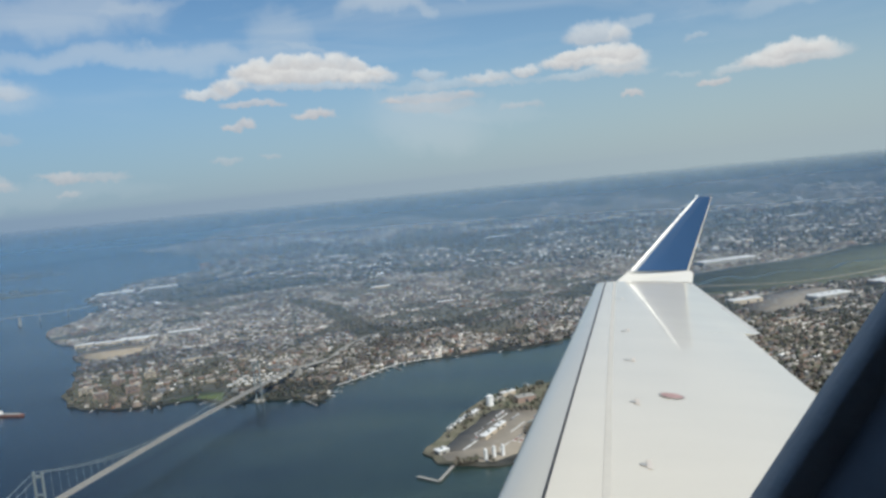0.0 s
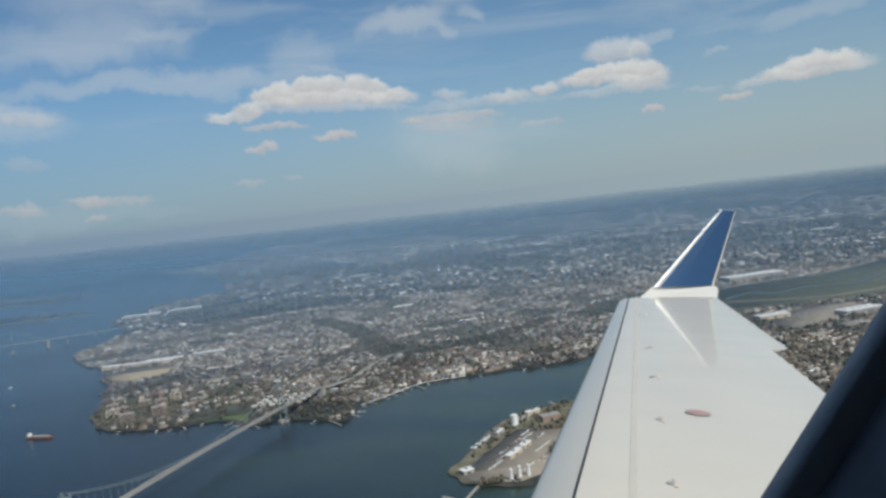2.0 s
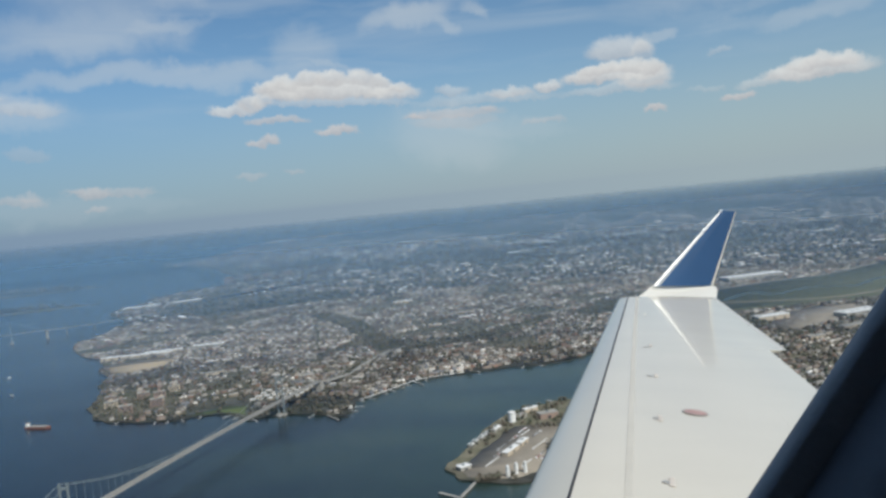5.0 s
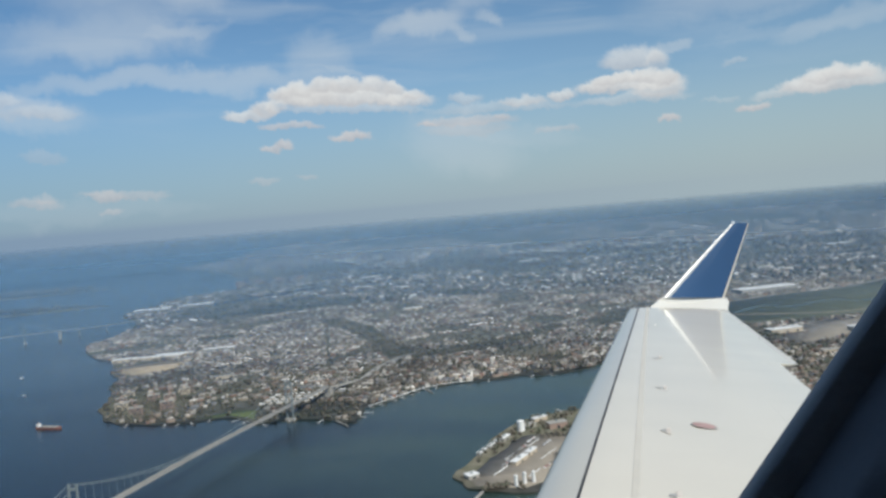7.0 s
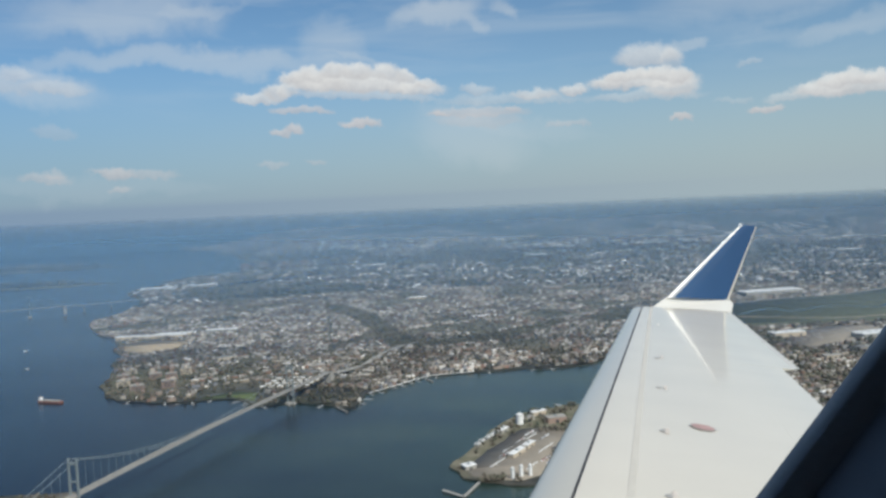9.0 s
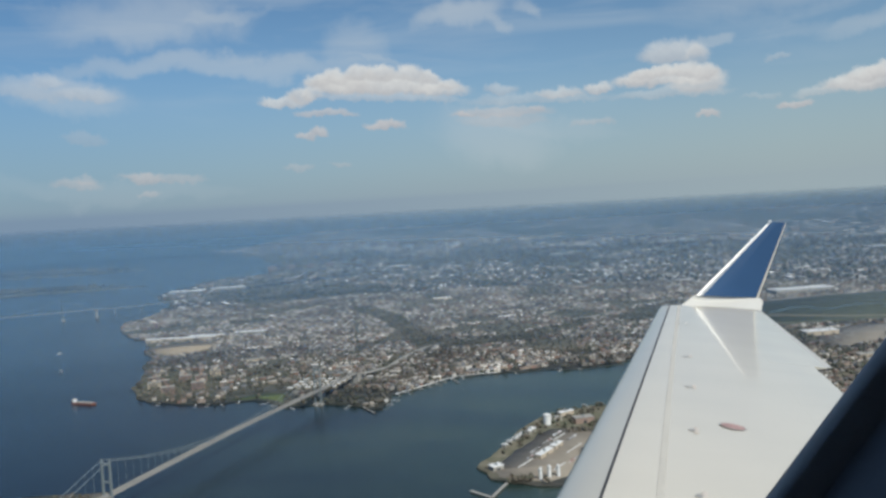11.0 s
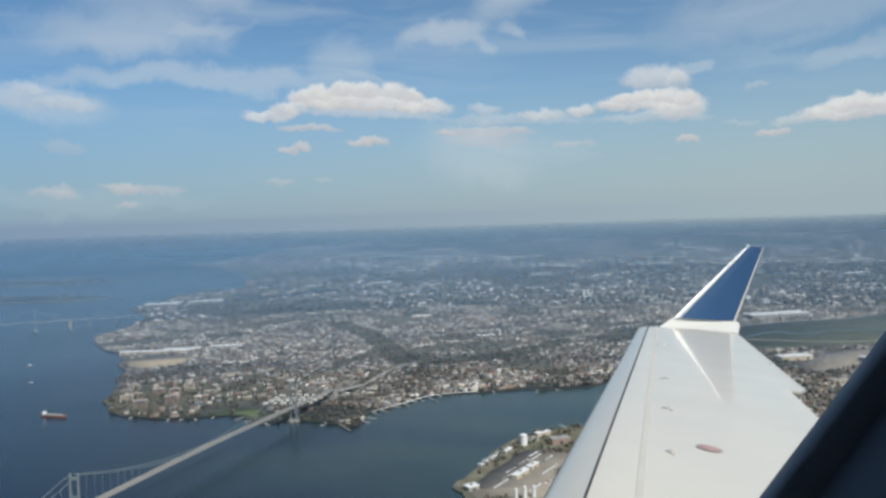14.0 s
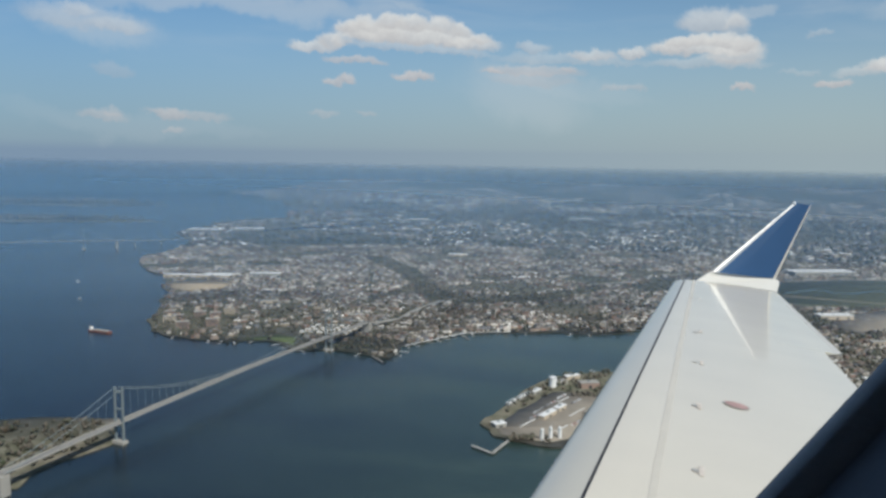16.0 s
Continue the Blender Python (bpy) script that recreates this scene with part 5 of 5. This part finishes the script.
def where(x, y):
    """Span and chord shares of a place on the wing."""
    p = on_wing(x, y)
    best = min(((skin(i / 120, j / 80) - p).length_squared, i / 120, j / 80) for i in range(-40, 121) for j in range(81))
    return best[1], best[2]


def disc(name, x, y, along, across, mat, lift, label=""):
    s, f = where(x, y)
    c = skin(s, f)
    e = skin(s + 0.02, f) - c
    e.normalize()
    g = e.cross(NORMAL).normalized()
    bm = bmesh.new()
    bm.faces.new([bm.verts.new(c + NORMAL * lift + e * along * math.sin(a) + g * across * math.cos(a)) for a in (2 * math.pi * i / 32 for i in range(32))])
    bmesh.ops.recalc_face_normals(bm, faces=bm.faces)
    return part(name, bm, mat, wing, label)


M_GREYMARK = plain("grey_marking", (0.36, 0.35, 0.34), 0.6, grain=60)
disc("marking_ring", 1243, 763, 0.060, 0.082, M_GREYMARK, 0.004)
disc("marking_disc", 1243, 763, 0.051, 0.072, M_RED, 0.007, "faded red oval marking")
for x, y, size in ((1163, 576, 0.7), (1171, 635, 0.8), (1176, 690, 0.9), (1182, 768, 1.0), (1190, 884, 1.0)):
    disc("fastener", x - 9, y, 0.020 * size, 0.021, M_GREYMARK, 0.004)
    s, f = where(x, y)
    strip("stencil", [(s - 0.010 * size, f), (s + 0.010 * size, f)], 0.026 * size, M_PINK, wing, 0.004, "worn red stencil mark")

# winglet: swept up and outward from the tip
def ahead(x, y, out):
    return Vector(((x - 784) / FOCAL * out, (441 - y) / FOCAL * out, -out))


TIP_OUT = -LE1.z
W_LE0, W_LE1 = ahead(1181, 526, TIP_OUT + 0.35), ahead(1311, 398, TIP_OUT + 0.80)
W_TE0, W_TE1 = ahead(1289, 531, TIP_OUT + 0.75), ahead(1338, 401, TIP_OUT + 0.90)
OUTWARD = (W_LE1 - W_LE0).cross(W_TE0 - W_LE0).normalized()
if OUTWARD.z > 0:
    OUTWARD = -OUTWARD


def blade(name, v0, v1, f0, f1, mat, label="", proud=0.0):
    bm = bmesh.new()
    rows = []
    fs = [f0 + (f1 - f0) * i / 10 for i in range(11)]
    for i in range(9):
        v = v0 + (v1 - v0) * i / 8
        a, b = W_LE0.lerp(W_LE1, v), W_TE0.lerp(W_TE1, v)
        thick = 0.075 * (b - a).length
        prof = lambda f: thick * (2.6 * math.sqrt(max(f, 0.0)) * (1 - f) + 0.02) + proud
        loop = [a.lerp(b, f) - OUTWARD * prof(f) * 0.5 for f in fs] + [a.lerp(b, f) + OUTWARD * prof(f) * 0.5 for f in reversed(fs)]
        rows.append([bm.verts.new(p) for p in loop])
    n = len(rows[0])
    for p, q in zip(rows, rows[1:]):
        for j in range(n):
            bm.faces.new((p[j], p[(j + 1) % n], q[(j + 1) % n], q[j]))
    bm.faces.new(rows[0][::-1])
    bm.faces.new(rows[-1])
    bmesh.ops.recalc_face_normals(bm, faces=bm.faces)
    ob = part(name, bm, mat, winglet, label, smooth=True)
    ob.data.set_sharp_from_angle(angle=radians(40))
    return ob


winglet = wing
winglet = blade("winglet", 0.0, 1.0, 0.085, 0.967, M_BLUE, "royal blue swept winglet")
blade("winglet_leading_edge", 0.0, 1.0, 0.0, 0.09, M_BARE, "bare metal leading edge")
blade("winglet_trailing_edge", 0.0, 1.0, 0.966, 1.0, M_PAINT, "white trailing edge", 0.010)

# white fairing that carries the wing up into the winglet
bm = bmesh.new()
rows = []
for i in range(13):
    f = i / 12
    top = W_LE0.lerp(W_TE0, f)
    foot = skin(1.0, min(0.18 + 0.86 * f, 1.0)) if f < 1 else te_at(1.0) + Vector((0, -0.02, 0))
    row = []
    for j in range(7):
        u = j / 6
        p = foot.lerp(top, u)
        p = p - NORMAL * 0.06 * math.sin(math.pi * u) + Vector((0, 0, -0.05)) * math.sin(math.pi * u)
        row.append(p)
    row += [top + OUTWARD * 0.07 * math.sin(math.pi * min(f + 0.08, 1.0)), foot + OUTWARD * 0.06 - NORMAL * 0.08]
    rows.append([bm.verts.new(p) for p in row])
# rounded rear lip
aft = (W_TE0 - W_LE0).normalized()
tail = [v.co.copy() for v in rows[-1]]
core = sum(tail, Vector()) / len(tail)
for size, back in ((0.93, 0.045), (0.74, 0.08), (0.42, 0.10)):
    rows.append([bm.verts.new(core + (p - core) * size + aft * back) for p in tail])
for p, q in zip(rows, rows[1:]):
    for j in range(len(p)):
        bm.faces.new((p[j], p[(j + 1) % len(p)], q[(j + 1) % len(p)], q[j]))
bm.faces.new(rows[0][::-1]), bm.faces.new(rows[-1])
bmesh.ops.recalc_face_normals(bm, faces=bm.faces)
fair = part("winglet_fairing", bm, M_FAIR, winglet, "white curved winglet root fairing", smooth=True)
fair.data.set_sharp_from_angle(angle=radians(50))
# tip lamp, position dots and static wicks
for v, r in ((0.995, 0.022), (0.74, 0.014)):
    bm = bmesh.new()
    bmesh.ops.create_uvsphere(bm, u_segments=12, v_segments=8, radius=r, matrix=Matrix.Translation(W_LE0.lerp(W_LE1, v)))
    part("lamp_lens", bm, M_LENS, winglet, "small clear lamp lens")
for s in (0.72, 0.86, 0.98):
    bm = bmesh.new()
    p = te_at(s)
    add_tube(bm, [p, p + (te_at(s) - lead(s)).normalized() * 0.10], 0.004, 5)
    part("static_wick", bm, M_SEAM, wing, "thin black static wick")
tagged(wing, "white jet wing with a grey leading edge and blue winglet", "wing")

# fuselage: a tube round the cabin, with the window in its side
fuselage = empty("fuselage", CABIN)
WALL = 0.20  # from the eye to the window's plane
R, LONG0, LONG1 = 1.34, -5.0, 4.5
CY, CZ = -0.10, -WALL - 0.05 + R * math.cos(radians(30))
for name, shell, mat, text in (("shell", R, M_PAINT, "white rounded fuselage shell"), ("cabin_lining", R - 0.07, M_LINER, "grey cabin lining")):
    bm = bmesh.new()
    ring = [(CY + shell * math.sin(a), CZ - shell * math.cos(a)) for a in (radians(30 + 300 * i / 40) for i in range(41))]
    x0, x1, cells = LONG0 + R - shell, LONG1 - R + shell, 37
    rows = [[bm.verts.new((x0 + (x1 - x0) * k / cells, y, z)) for y, z in ring] for k in range(cells + 1)]
    for k in range(cells):
        for i in range(40):
            if not (k % 2 and i in (18, 19)):  # unseen row of windows along the other side, cut to light the cabin
                bm.faces.new((rows[k][i], rows[k][i + 1], rows[k + 1][i + 1], rows[k + 1][i]))
    bm.faces.new(rows[0]), bm.faces.new(rows[-1][::-1])
    part(name, bm, mat, fuselage, text)


bm = bmesh.new()
rows = []
for i in range(15):
    u = i / 14
    fat = math.sin(math.pi * min(max(u, 0.02), 0.98)) ** 0.5
    rows.append([bm.verts.new((-1.6 + 4.6 * u, CY - R + 0.35 * fat - 0.42 * fat * math.sin(a), CZ + 0.2 - 1.15 * fat * math.cos(a))) for a in (math.pi * j / 12 for j in range(13))])
for p, q in zip(rows, rows[1:]):
    for j in range(12):
        bm.faces.new((p[j], p[j + 1], q[j + 1], q[j]))
bmesh.ops.recalc_face_normals(bm, faces=bm.faces)
part("belly_fairing", bm, M_PAINT, fuselage, "white fairing where the wing meets the belly", smooth=True)


def outline(grow, z):
    """The window's outline, a leaning rounded rectangle, grown by some metres."""
    k = -z / WALL
    wide0, wide1, tall, r = -0.170 * k - grow, 0.1072 * k + grow, 0.158 * k + grow, 0.06 * k + grow
    pts = []
    for i in range(64):
        a = 2 * math.pi * i / 64 + math.atan2(0.6, 0.8)
        c, n = math.cos(a), math.sin(a)
        # p runs across to the lower rear side, e along that side
        u = 1 / max(abs(c), abs(n))
        p, e = c * u, n * u
        p, e = (p * wide1 if p > 0 else -p * wide0), e * tall
        cp, ce = min(max(p, wide0 + r), wide1 - r), min(max(e, -tall + r), tall - r)
        d = math.hypot(p - cp, e - ce)
        if d > 1e-9 and p != cp and e != ce:
            p, e = cp + (p - cp) * r / d, ce + (e - ce) * r / d
        pts.append(Vector((0.8 * p + 0.6 * e, -0.6 * p + 0.8 * e, z)))
    return pts


def ring_mesh(loops):
    bm = bmesh.new()
    rows = [[bm.verts.new(p) for p in loop] for loop in loops]
    for p, q in zip(rows, rows[1:]):
        n = len(p)
        for j in range(n):
            bm.faces.new((p[j], p[(j + 1) % n], q[(j + 1) % n], q[j]))
    return bm


def square(z, up, aft0, aft1):
    """A rectangle whose corners follow the same turn as the outline."""
    pts = []
    for i in range(64):
        a = 2 * math.pi * i / 64
        c, s = math.cos(a), math.sin(a)
        k = 1 / max(abs(c), abs(s))
        pts.append(Vector(((aft1 if c > 0 else -aft0) * c * k, CY + up * s * k, z)))
    return pts


HIGH = R * math.sin(radians(30))
part("outer_skin", ring_mesh([outline(0.0, -WALL - 0.05), square(-WALL - 0.05, HIGH, LONG0, LONG1)]), M_PAINT, fuselage, "white outer skin")
part("inner_wall", ring_mesh([outline(0.055, -WALL + 0.035), square(-WALL + 0.045, HIGH - 0.03, LONG0, LONG1)]), M_LINER, fuselage, "grey cabin side wall")
part("window_frame", ring_mesh([outline(0.055, -WALL + 0.035), outline(0.04, -WALL + 0.04), outline(0.022, -WALL + 0.02), outline(0.012, -WALL + 0.004)]), M_FRAME, fuselage, "rounded grey window surround", smooth=True)
part("window_seal", ring_mesh([outline(0.012, -WALL + 0.004), outline(0.004, -WALL + 0.002), outline(0.0, -WALL - 0.01), outline(0.0, -WALL - 0.05)]), M_RUBBER, fuselage, "shaded grey window reveal", smooth=True)
tagged(fuselage, "white fuselage with a dark rounded cabin window", "fuselage")
